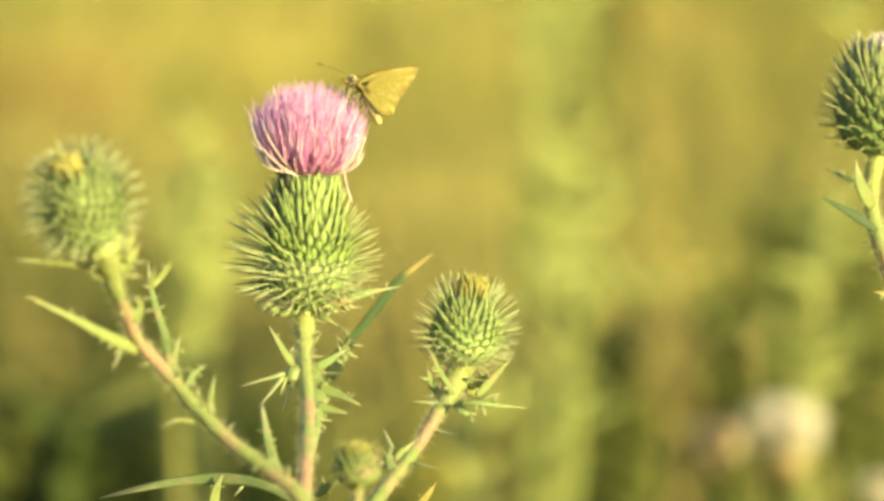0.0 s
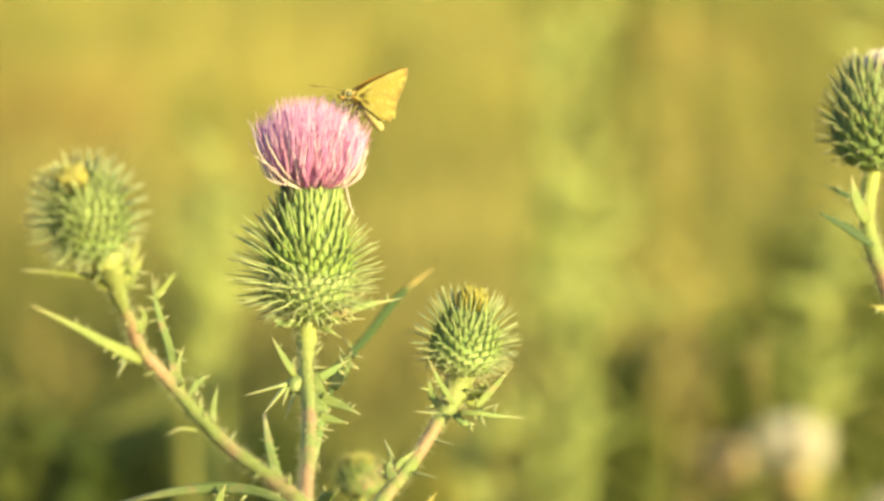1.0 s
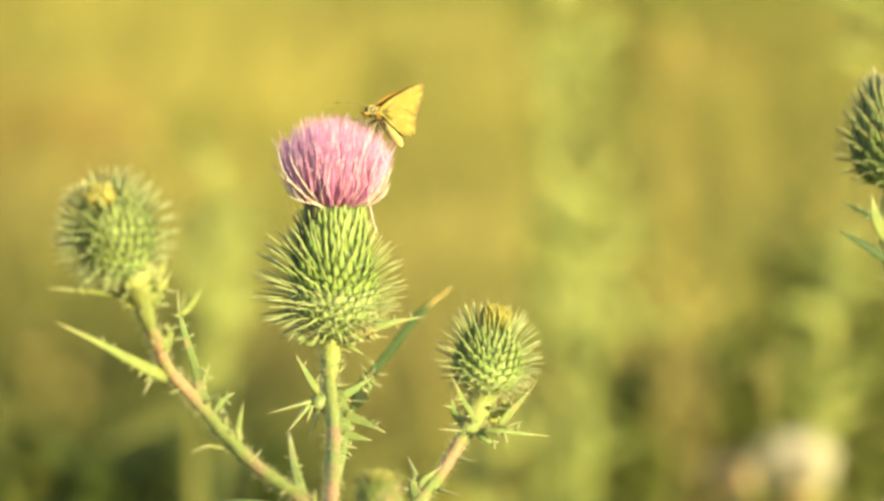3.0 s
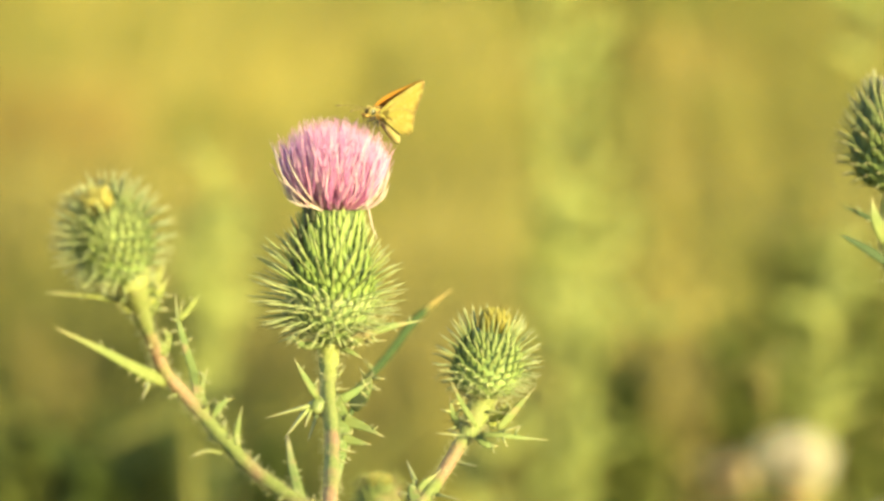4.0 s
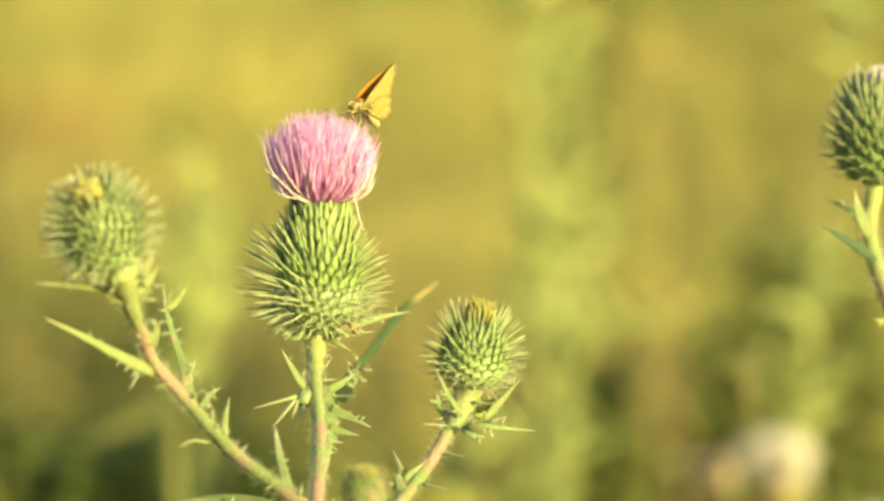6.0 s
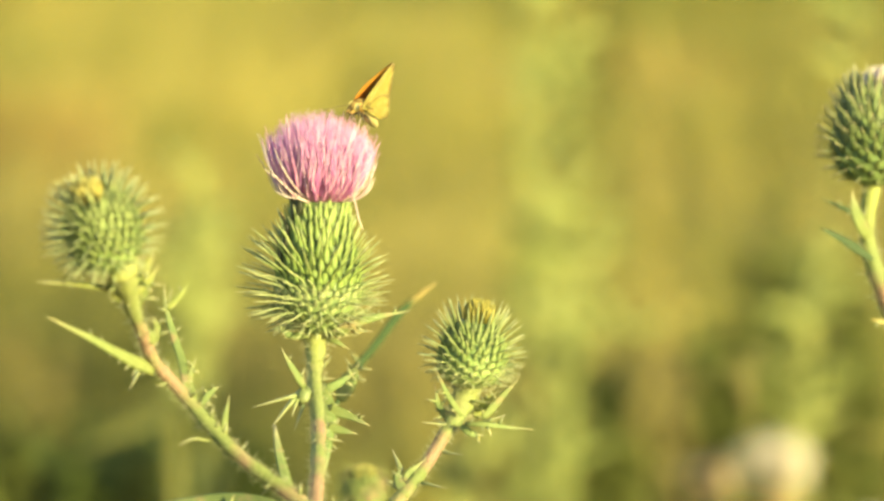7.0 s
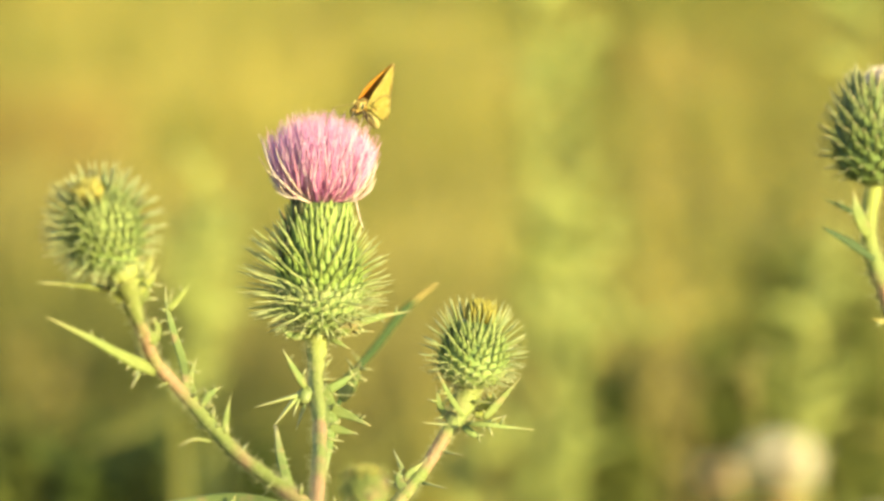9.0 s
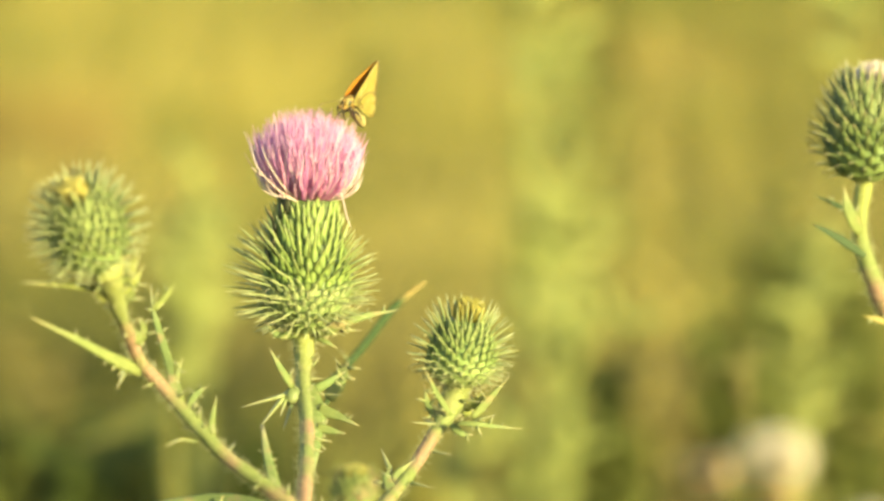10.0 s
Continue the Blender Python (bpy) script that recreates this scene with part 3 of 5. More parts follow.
# ---- the flowering thistle ----
def flowering_thistle():
    base = Vector((0.0, 0.004, -0.004))
    plant_ob = thing("thistle", base, "flowering spear thistle with one pink head and spiny green buds", "thistle", "thistles in the meadow")
    # stems: the main one, then the branches
    stem(plant_ob, base, [base, (0.004, -0.040, 0.30), (0.003, -0.095, 0.62), (0.0033, -0.1100, 0.8712), (0.0013, -0.0850, 0.8882), (0.0000, -0.0680, 0.8963), (0.0003, -0.0500, 0.9047), (0.0001, -0.0300, 0.9131), (-0.0012, -0.0120, 0.9220), (-0.0011, -0.0040, 0.9280), (-0.0010, 0.0000, 0.9340)],
         [(0.0, 5.5 * MM), (0.3, 3.4 * MM), (0.5, 2.4 * MM), (0.7, 2.2 * MM), (0.84, 2.3 * MM), (0.90, 2.8 * MM), (0.96, 3.7 * MM), (1.0, 4.4 * MM)], seed=3, wings=10, n=60)
    stem(plant_ob, base, [(0.0036, -0.0850, 0.8882), (-0.0011, -0.0800, 0.8987), (-0.0090, -0.0760, 0.9046), (-0.0183, -0.0720, 0.9111), (-0.0263, -0.0680, 0.9190), (-0.0329, -0.0660, 0.9265), (-0.0387, -0.0680, 0.9334), (-0.0412, -0.0740, 0.9407), (-0.0434, -0.0840, 0.9490), (-0.0451, -0.0940, 0.9576), (-0.0455, -0.0970, 0.9597)],
         [(0.0, 2.4 * MM), (0.5, 2.0 * MM), (0.75, 1.9 * MM), (0.80, 2.6 * MM), (0.86, 4.2 * MM), (0.94, 5.6 * MM), (1.0, 5.8 * MM)], name="branch", seed=4, wings=40, n=44)
    stem(plant_ob, base, [(0.0034, -0.1000, 0.8773), (0.0107, -0.0750, 0.8866), (0.0186, -0.0500, 0.8950), (0.0260, -0.0300, 0.9019), (0.0312, -0.0160, 0.9084), (0.0345, -0.0100, 0.9132), (0.0376, -0.0060, 0.9198), (0.0378, -0.0060, 0.9220)],
         [(0.0, 2.4 * MM), (0.5, 2.0 * MM), (0.66, 2.3 * MM), (0.72, 3.4 * MM), (0.78, 3.9 * MM), (0.9, 4.4 * MM), (1.0, 5.0 * MM)], name="branch", seed=5, wings=30, n=36)
    # the pink head
    m = axis_pose((-0.0009, 0.0000, 0.9332), (0.0003, 0.0000, 0.9669), base)
    prof = [(0.0, 3.6 * MM), (0.05, 6.6 * MM), (0.15, 9.6 * MM), (0.28, 10.9 * MM), (0.42, 10.7 * MM), (0.6, 9.5 * MM), (0.8, 8.0 * MM), (1.0, 7.2 * MM)]
    H = 34.2 * MM
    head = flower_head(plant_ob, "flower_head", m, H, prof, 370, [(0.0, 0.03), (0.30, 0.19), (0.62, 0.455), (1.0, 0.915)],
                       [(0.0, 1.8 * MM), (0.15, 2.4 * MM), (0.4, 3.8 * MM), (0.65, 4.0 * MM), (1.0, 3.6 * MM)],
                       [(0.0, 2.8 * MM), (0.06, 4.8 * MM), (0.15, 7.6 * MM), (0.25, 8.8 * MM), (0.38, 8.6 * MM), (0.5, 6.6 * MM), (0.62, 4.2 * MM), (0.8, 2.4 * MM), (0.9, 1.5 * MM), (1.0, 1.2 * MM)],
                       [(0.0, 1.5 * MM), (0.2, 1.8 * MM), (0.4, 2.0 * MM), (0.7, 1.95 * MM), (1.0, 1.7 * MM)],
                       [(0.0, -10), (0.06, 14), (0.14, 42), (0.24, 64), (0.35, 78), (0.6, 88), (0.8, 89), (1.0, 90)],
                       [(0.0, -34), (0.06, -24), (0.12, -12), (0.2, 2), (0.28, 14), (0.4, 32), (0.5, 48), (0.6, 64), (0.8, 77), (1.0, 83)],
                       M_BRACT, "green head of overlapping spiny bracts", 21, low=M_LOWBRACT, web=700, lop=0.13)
    dry = bract_mesh("bract", 5.0 * MM, 3.0 * MM, 2.6 * MM, 86, 62, M_DRYBRACT)
    for h, a in ((0.50, 200), (0.60, 209), (0.70, 203), (0.86, 214), (0.90, 226)):
        r = lerp_table(h, prof) + 0.5 * MM
        part("bract", dry, None, head, "withered dark brown bract", Matrix.Rotation(radians(a), 4, "Z") @ Matrix.Translation((r, 0, h * H)))
    up = Matrix.Translation((-0.7 * MM, 0, H - 1.2 * MM))
    florets(head, up, 31, 2000, 4.2 * MM, 12.8 * MM, 16.2 * MM, 22.6 * MM, M_FLORET, thick=0.14 * MM, label="lilac-pink tuft of thread-like florets")
    florets(head, up, 36, 560, 4.3 * MM, 13.4 * MM, 15.8 * MM, 22.8 * MM, M_STIGMA, thick=0.13 * MM, label="white-tipped violet threads among the florets")
    # loose pale threads round the tuft
    for a, b, c, d in (((-0.0024, -0.0060, 0.9671), (-0.0076, -0.0090, 0.9707), (-0.0125, -0.0100, 0.9765), (-0.0143, -0.0100, 0.9839)), ((-0.0027, -0.0060, 0.9674), (-0.0090, -0.0080, 0.9724), (-0.0122, -0.0090, 0.9747), (-0.0139, -0.0100, 0.9762)),
                       ((-0.0021, -0.0060, 0.9669), (-0.0052, -0.0090, 0.9685), (-0.0082, -0.0100, 0.9690), (-0.0113, -0.0110, 0.9706)), ((0.0072, -0.0030, 0.9674), (0.0101, -0.0040, 0.9704), (0.0129, -0.0040, 0.9743), (0.0142, -0.0040, 0.9773)),
                       ((0.0084, -0.0080, 0.9699), (0.0092, -0.0100, 0.9673), (0.0102, -0.0110, 0.9631), (0.0112, -0.0120, 0.9608)), ((-0.0027, -0.0060, 0.9679), (-0.0061, -0.0090, 0.9714), (-0.0096, -0.0110, 0.9773), (-0.0114, -0.0110, 0.9819))):
        t = Build()
        t.sweep([head_local(m, base, p) for p in curve([a, b, c, d], 10)], [0.16 * MM * k for k in (1, 1, 1, 1, 0.95, 0.9, 0.8, 0.7, 0.5, 0.2)], sides=5)
        part("floret", t, M_PALE, head, "pale loose thread")
    rt = random.Random(37)
    for k in range(16):
        a = rt.choice((rt.uniform(math.pi * 0.95, math.pi * 1.3), rt.uniform(math.pi * 1.75, math.pi * 2.05)))
        d, up_z = Vector((math.cos(a), math.sin(a), 0)), rt.uniform(0.5, 1.1)
        side = Vector((-d.y, d.x, 0)) * rt.uniform(-1.5, 1.5) * MM
        t = Build()
        t.sweep(curve([d * 6.2 * MM + Vector((0, 0, H)), d * 9.2 * MM + Vector((0, 0, H + 1.0 * MM * up_z)), d * 12.2 * MM + side + Vector((0, 0, H + 5.0 * MM * up_z)), d * 13.6 * MM + side * 2 + Vector((0, 0, H + 11.0 * MM * up_z))], 9),
                [0.14 * MM * q for q in (1, 1, 1, 1, 0.95, 0.9, 0.8, 0.6, 0.2)], sides=4)
        part("floret", t, M_PALE, head, "pale loose thread")
    # left bud
    m = axis_pose((-0.0468, -0.0940, 0.9587), (-0.0522, -0.1040, 0.9798), base)
    prof = [(0.0, 3.0 * MM), (0.08, 5.8 * MM), (0.25, 8.3 * MM), (0.45, 8.9 * MM), (0.7, 8.0 * MM), (0.9, 5.8 * MM), (1.0, 4.4 * MM)]
    bud = flower_head(plant_ob, "flower_bud", m, 19.5 * MM, prof, 215, [(0.0, 0.05), (1.0, 0.91)],
                      [(0.0, 2.4 * MM), (0.3, 3.8 * MM), (0.7, 4.2 * MM), (1.0, 3.0 * MM)], [(0.0, 3.0 * MM), (0.3, 5.2 * MM), (0.7, 5.6 * MM), (1.0, 4.8 * MM)],
                      [(0.0, 1.3 * MM), (0.5, 1.65 * MM), (1.0, 1.5 * MM)], [(0.0, 14), (0.2, 46), (0.45, 76), (0.7, 94), (1.0, 108)], [(0.0, -22), (0.2, -8), (0.4, 8), (0.6, 28), (0.8, 52), (1.0, 76)],
                      M_PALEBUD, "round closed bud bristling with spines", 22, hmax=0.91, low=M_LOWBRACT, web=220, core=M_BUDCORE)
    florets(bud, Matrix.Translation((-0.6 * MM, -1.0 * MM, 18.6 * MM)), 32, 200, 2.6 * MM, 3.2 * MM, 5.4 * MM, 6.4 * MM, M_YELLOWTUFT, label="yellow tuft of unopened florets")
    # right bud
    m = axis_pose((0.0380, -0.0060, 0.9202), (0.0398, -0.0070, 0.9392), base)
    prof = [(0.0, 3.0 * MM), (0.08, 6.2 * MM), (0.25, 8.4 * MM), (0.45, 8.7 * MM), (0.7, 7.5 * MM), (0.9, 5.7 * MM), (1.0, 4.6 * MM)]
    bud = flower_head(plant_ob, "flower_bud", m, 17.0 * MM, prof, 185, [(0.0, 0.06), (1.0, 0.90)],
                      [(0.0, 1.5 * MM), (0.3, 2.2 * MM), (0.7, 3.0 * MM), (1.0, 3.0 * MM)], [(0.0, 2.8 * MM), (0.3, 4.6 * MM), (0.7, 5.4 * MM), (1.0, 5.2 * MM)],
                      [(0.0, 1.3 * MM), (0.5, 1.7 * MM), (1.0, 1.5 * MM)], [(0.0, 14), (0.2, 44), (0.45, 74), (0.7, 90), (1.0, 100)], [(0.0, -16), (0.2, -6), (0.4, 14), (0.6, 38), (0.8, 60), (1.0, 80)],
                      M_BUD, "small closed bud bristling with spines", 23, hmax=0.91, low=M_LOWBRACT, web=320, core=M_BUDCORE)
    florets(bud, Matrix.Translation((0.8 * MM, 0, 16.4 * MM)), 33, 220, 3.2 * MM, 3.5 * MM, 5.4 * MM, 6.2 * MM, M_TUFT, label="golden brown tuft of unopened florets")
    # the hidden small bud low down behind
    m = axis_pose((0.0094, 0.1600, 0.8658), (0.0094, 0.1600, 0.8744), base)
    bud = flower_head(plant_ob, "flower_bud", m, 9.5 * MM, [(0.0, 2.4 * MM), (0.3, 6.4 * MM), (0.6, 6.8 * MM), (1.0, 4.8 * MM)], 80, [(0.0, 0.05), (1.0, 0.95)],
                      [(0.0, 2.5 * MM), (1.0, 2.5 * MM)], [(0.0, 2.5 * MM), (1.0, 3.0 * MM)], [(0.0, 1.8 * MM), (1.0, 1.8 * MM)], [(0.0, 20), (0.4, 86), (1.0, 110)], [(0.0, -20), (1.0, 75)], M_STEM,
                      "small pale green bud", 24, single=False)
    florets(bud, Matrix.Translation((0, 0, 9.0 * MM)), 34, 120, 3.6 * MM, 4.2 * MM, 3.0 * MM, 4.0 * MM, M_YELLOWTUFT, label="yellow tuft of unopened florets")
    stem(plant_ob, base, [(base.x, -0.090, 0.66), (0.012, 0.05, 0.78), (0.0094, 0.1570, 0.8578), (0.0094, 0.1600, 0.8661)], [(0, 2 * MM), (1, 1.8 * MM)], name="branch", seed=6, wings=6, n=16)
    # leaves and spines of the main stem
    L = lambda *a, **k: leaf(plant_ob, base, *a, **k)
    S = lambda foot, tip, w=1.2 * MM, **k: spike(plant_ob, base, foot, tip, w, **k)
    L([(0.0021, -0.0050, 0.9330), (0.0086, -0.0060, 0.9363), (0.0157, -0.0030, 0.9381), (0.0231, 0.0020, 0.9389)], 2.6 * MM, [(0.25, -1, 3), (0.4, 1, 2.4)], label="narrow leaf below the pink head")
    L([(0.0020, -0.0030, 0.9331), (0.0072, -0.0040, 0.9343), (0.0135, -0.0040, 0.9343)], 2.2 * MM)
    L([(-0.0028, -0.0040, 0.9332), (-0.0077, -0.0060, 0.9334), (-0.0109, -0.0080, 0.9372)], 2.2 * MM)
    L([(0.0012, -0.0020, 0.9324), (0.0043, -0.0040, 0.9315), (0.0075, -0.0040, 0.9297)], 1.6 * MM)
    L([(-0.0036, -0.0200, 0.9216), (-0.0064, -0.0200, 0.9261), (-0.0094, -0.0200, 0.9317)], 2.2 * MM, [(0.3, 1, 2.5)])
    S((-0.0056, -0.0210, 0.9199), (-0.0167, -0.0240, 0.9171), 1.7 * MM)
    S((-0.0060, -0.0210, 0.9192), (-0.0119, -0.0240, 0.9119), 2.0 * MM)
    S((-0.0053, -0.0210, 0.9189), (-0.0066, -0.0240, 0.9148))
    S((-0.0037, -0.0210, 0.9175), (-0.0060, -0.0240, 0.9112), 1.4 * MM)
    S((0.0016, -0.0020, 0.9179), (0.0089, -0.0040, 0.9179), 1.0 * MM)
    L([(-0.0004, -0.0060, 0.9192), (0.0031, -0.0060, 0.9202), (0.0065, -0.0030, 0.9220), (0.0093, 0.0010, 0.9233)], 2.6 * MM, [(0.6, 1, 2.5), (0.8, -1, 2.5)], label="small clasping leaf")
    # clasping leaf base with its row of teeth
    L([(0.0003, -0.0083, 0.9215), (0.0025, -0.0166, 0.9154), (0.0020, -0.0248, 0.9096), (0.0013, -0.0338, 0.9039), (0.0005, -0.0423, 0.8982)], 4.4 * MM, [(0.2, 1, 3), (0.35, -1, 3), (0.45, 1, 2), (0.55, -1, 2.5), (0.7, 1, 2), (0.8, -1, 2)], profile=[(0, 0.6), (0.3, 1.0), (0.6, 0.75), (0.85, 0.4), (1, 0.1)], label="spiny wing running down the stem", fold=0.15)
    L([(0.0026, -0.0165, 0.9155), (0.0073, -0.0183, 0.9143), (0.0130, -0.0213, 0.9121)], 3.8 * MM, profile=[(0.0, 1.0), (0.5, 0.6), (1.0, 0.03)])
    L([(0.0024, -0.0219, 0.9117), (0.0061, -0.0227, 0.9110), (0.0098, -0.0237, 0.9104)], 3.0 * MM, profile=[(0.0, 1.0), (0.5, 0.6), (1.0, 0.03)])
    S((0.0020, -0.0253, 0.9094), (0.0063, -0.0261, 0.9088), 1.8 * MM)
    S((0.0014, -0.0285, 0.9073), (0.0043, -0.0295, 0.9066), 1.5 * MM)
    S((0.0010, -0.0046, 0.9253), (0.0032, -0.0022, 0.9279), 1.0 * MM)
    S((0.0005, -0.0001, 0.9319), (0.0042, -0.0012, 0.9297), 1.0 * MM)
    node = Build()
    node.ball(Vector((-0.0037, -0.0195, 0.9193)) - base, 1.9 * MM, 1.8 * MM, 2.4 * MM, bumpy=0.2)
    part("node", node, M_DULLBUD, plant_ob, "grey-green knot where the spines leave the stem")
    # leaflets round the neck of the two buds, yellow sunlight painted in
    rn = random.Random(77)
    for foot, top, reach, many in (((-0.0445, -0.0880, 0.9520), 0.0105, 0.0062, 9), ((0.0376, -0.0050, 0.9140), 0.0080, 0.0058, 4)):
        for k in range(many):
            a = (6.283 if many > 5 else 2.2) * (k + rn.uniform(-0.3, 0.3)) / many
            f = Vector(foot) + Vector((math.cos(a) * 0.0018, math.sin(a) * 0.0018, rn.uniform(-0.002, 0.003)))
            e = f + Vector((math.cos(a) * reach, math.sin(a) * reach, top * rn.uniform(0.55, 1.0)))
            L([f, f.lerp(e, 0.5) + Vector((0, 0, -0.0006)), e], rn.uniform(1.9, 2.8) * MM, [(0.4, 1, 2), (0.6, -1, 2)], material=M_NECKLEAF)
    # leaf between main stem and left branch
    L([(-0.0060, -0.0661, 0.9001), (-0.0074, -0.0601, 0.9035), (-0.0091, -0.0508, 0.9081), (-0.0106, -0.0390, 0.9145)], 3.0 * MM, profile=[(0, 0.8), (0.3, 1.0), (0.7, 0.75), (1, 0.25)], label="blunt pinkish leaf stub")
    # leaf behind, its shade painted as dark green
    L([(0.0027, 0.0450, 0.9080), (0.0064, 0.0850, 0.9128), (0.0128, 0.1100, 0.9183), (0.0211, 0.1300, 0.9270), (0.0304, 0.1400, 0.9335)], 2.5 * MM, [(0.3, 1, 4), (0.4, -1, 4)], material=M_SHADELEAF, label="bluish leaf painted shade-dark, with a withered tan tip", profile=[(0, 0.5), (0.4, 0.9), (0.7, 1.0), (0.8, 0.75), (1, 0.12)])
    L([(0.0044, 0.0300, 0.9127), (0.0072, 0.0350, 0.9179), (0.0097, 0.0350, 0.9222)], 5.0 * MM, [(0.5, 1, 3), (0.7, -1, 4), (0.8, 1, 4)])
    # leaves of the left branch
    L([(-0.0389, -0.0683, 0.9312), (-0.0455, -0.0744, 0.9352), (-0.0539, -0.0845, 0.9412), (-0.0630, -0.0974, 0.9475)], 3.3 * MM, [(0.15, -1, 3), (0.3, -1, 2.4)], label="long stiff lance-shaped leaf", fold=0.2, profile=[(0.0, 0.9), (0.25, 1.0), (0.6, 0.62), (0.85, 0.27), (1.0, 0.02)])
    L([(-0.0427, -0.0840, 0.9490), (-0.0483, -0.0896, 0.9525), (-0.0552, -0.0963, 0.9546), (-0.0648, -0.1022, 0.9560)], 2.9 * MM, [(0.2, -1, 4), (0.3, -1, 3), (0.1, -1, 4)], material=M_NECKLEAF, profile=[(0.0, 0.8), (0.3, 1.0), (0.65, 0.75), (0.9, 0.42), (1.0, 0.05)], up=(0.0030, -0.6350, 0.8758))
    L([(-0.0429, -0.0817, 0.9475), (-0.0396, -0.0825, 0.9534), (-0.0372, -0.0820, 0.9577)], 2.8 * MM, [(0.3, 1, 3), (0.5, 1, 3), (0.7, -1, 2)])
    L([(-0.0431, -0.0886, 0.9528), (-0.0411, -0.0911, 0.9569), (-0.0399, -0.0930, 0.9616)], 2.2 * MM, [(0.5, 1, 2)])
    for tip, w in (((-0.0388, -0.1000, 0.9568), 2.2), ((-0.0375, -0.0960, 0.9533), 1.8), ((-0.0481, -0.1000, 0.9527), 1.8)):
        L([(-0.0442, -0.0865, 0.9534), Vector((-0.0442, -0.0865, 0.9534)).lerp(Vector(tip), 0.5) + Vector((0, 0, 0.0012)), tip], w * MM)
    S((-0.0405, -0.0859, 0.9503), (-0.0362, -0.0858, 0.9504), 0.9 * MM)
    S((-0.0418, -0.0675, 0.9324), (-0.0440, -0.0797, 0.9281), 1.3 * MM)
    L([(-0.0316, -0.0660, 0.9265), (-0.0325, -0.0554, 0.9310), (-0.0349, -0.0493, 0.9374), (-0.0370, -0.0453, 0.9443), (-0.0375, -0.0429, 0.9500)], 2.4 * MM, [(0.7, 1, 3), (0.55, 1, 2)])
    L([(-0.0348, -0.0817, 0.9475), (-0.0320, -0.0788, 0.9504), (-0.0297, -0.0764, 0.9537)], 1.5 * MM, material=M_WEED)
    S((-0.0346, -0.0840, 0.9490), (-0.0335, -0.0845, 0.9530), 0.9 * MM)
    L([(-0.0292, -0.0668, 0.9239), (-0.0308, -0.0602, 0.9277), (-0.0292, -0.0545, 0.9331)], 2.4 * MM, [(0.5, -1, 2)])
    L([(-0.0276, -0.0674, 0.9225), (-0.0259, -0.0593, 0.9247), (-0.0231, -0.0546, 0.9261)], 1.8 * MM)
    L([(-0.0220, -0.0700, 0.9155), (-0.0218, -0.0658, 0.9196), (-0.0208, -0.0606, 0.9245)], 1.9 * MM)
    S((-0.0256, -0.0702, 0.9144), (-0.0327, -0.0788, 0.9142), 1.4 * MM, bend=(0, 0, 0.0012))
    S((-0.0186, -0.0720, 0.9111), (-0.0162, -0.0646, 0.9137), 1.4 * MM)
    S((-0.0163, -0.0735, 0.9092), (-0.0141, -0.0697, 0.9108), 1.2 * MM)
    L([(-0.0390, -0.0725, 0.9385), (-0.0405, -0.0745, 0.9417), (-0.0433, -0.0779, 0.9431)], 2.4 * MM, [(0.5, 1, 2), (0.6, -1, 3)])
    L([(-0.0393, -0.0720, 0.9379), (-0.0380, -0.0715, 0.9418), (-0.0388, -0.0739, 0.9451)], 2.4 * MM, [(0.4, 1, 3), (0.6, 1, 2)])
    # leaves of the right branch
    L([(0.0360, -0.0137, 0.9137), (0.0324, -0.0143, 0.9193), (0.0292, -0.0160, 0.9263)], 1.7 * MM, [(0.5, -1, 2)])
    L([(0.0340, -0.0118, 0.9117), (0.0304, -0.0087, 0.9153), (0.0292, -0.0070, 0.9213)], 2.2 * MM, [(0.3, -1, 3), (0.5, 1, 4), (0.6, -1, 3), (0.8, 1, 2)])
    L([(0.0413, -0.0107, 0.9126), (0.0456, -0.0076, 0.9171), (0.0508, -0.0060, 0.9227)], 2.2 * MM)
    L([(0.0368, -0.0182, 0.9122), (0.0420, -0.0193, 0.9122), (0.0476, -0.0165, 0.9112), (0.0540, -0.0128, 0.9102)], 1.5 * MM, [(0.35, 1, 3), (0.5, -1, 3)])
    L([(0.0359, -0.0152, 0.9114), (0.0384, -0.0174, 0.9097), (0.0415, -0.0152, 0.9090)], 2.2 * MM)
    S((0.0413, -0.0135, 0.9120), (0.0473, -0.0135, 0.9140), 1.5 * MM)
    S((0.0386, -0.0106, 0.9172), (0.0446, -0.0127, 0.9169), 1.2 * MM)
    S((0.0326, -0.0132, 0.9114), (0.0255, -0.0151, 0.9123), 1.5 * MM)
    S((0.0315, -0.0227, 0.9057), (0.0363, -0.0263, 0.9054), 1.3 * MM)
    S((0.0267, -0.0292, 0.9032), (0.0268, -0.0265, 0.9054), 1.0 * MM)
    S((0.0208, -0.0310, 0.9024), (0.0185, -0.0237, 0.9067), 1.4 * MM)
    S((0.0232, -0.0345, 0.9005), (0.0192, -0.0353, 0.9015), 1.3 * MM)
    S((0.0219, -0.0391, 0.8990), (0.0165, -0.0372, 0.9009), 1.5 * MM)
    S((0.0260, -0.0375, 0.8999), (0.0321, -0.0426, 0.8992), 1.4 * MM)
    L([(0.0229, -0.0397, 0.8988), (0.0224, -0.0353, 0.9015), (0.0268, -0.0300, 0.9047)], 2.8 * MM, [(0.4, -1, 3), (0.6, 1, 2)])
    L([(0.0219, -0.0453, 0.8971), (0.0199, -0.0375, 0.9008), (0.0213, -0.0320, 0.9028)], 3.0 * MM, [(0.4, -1, 3), (0.6, 1, 3)])
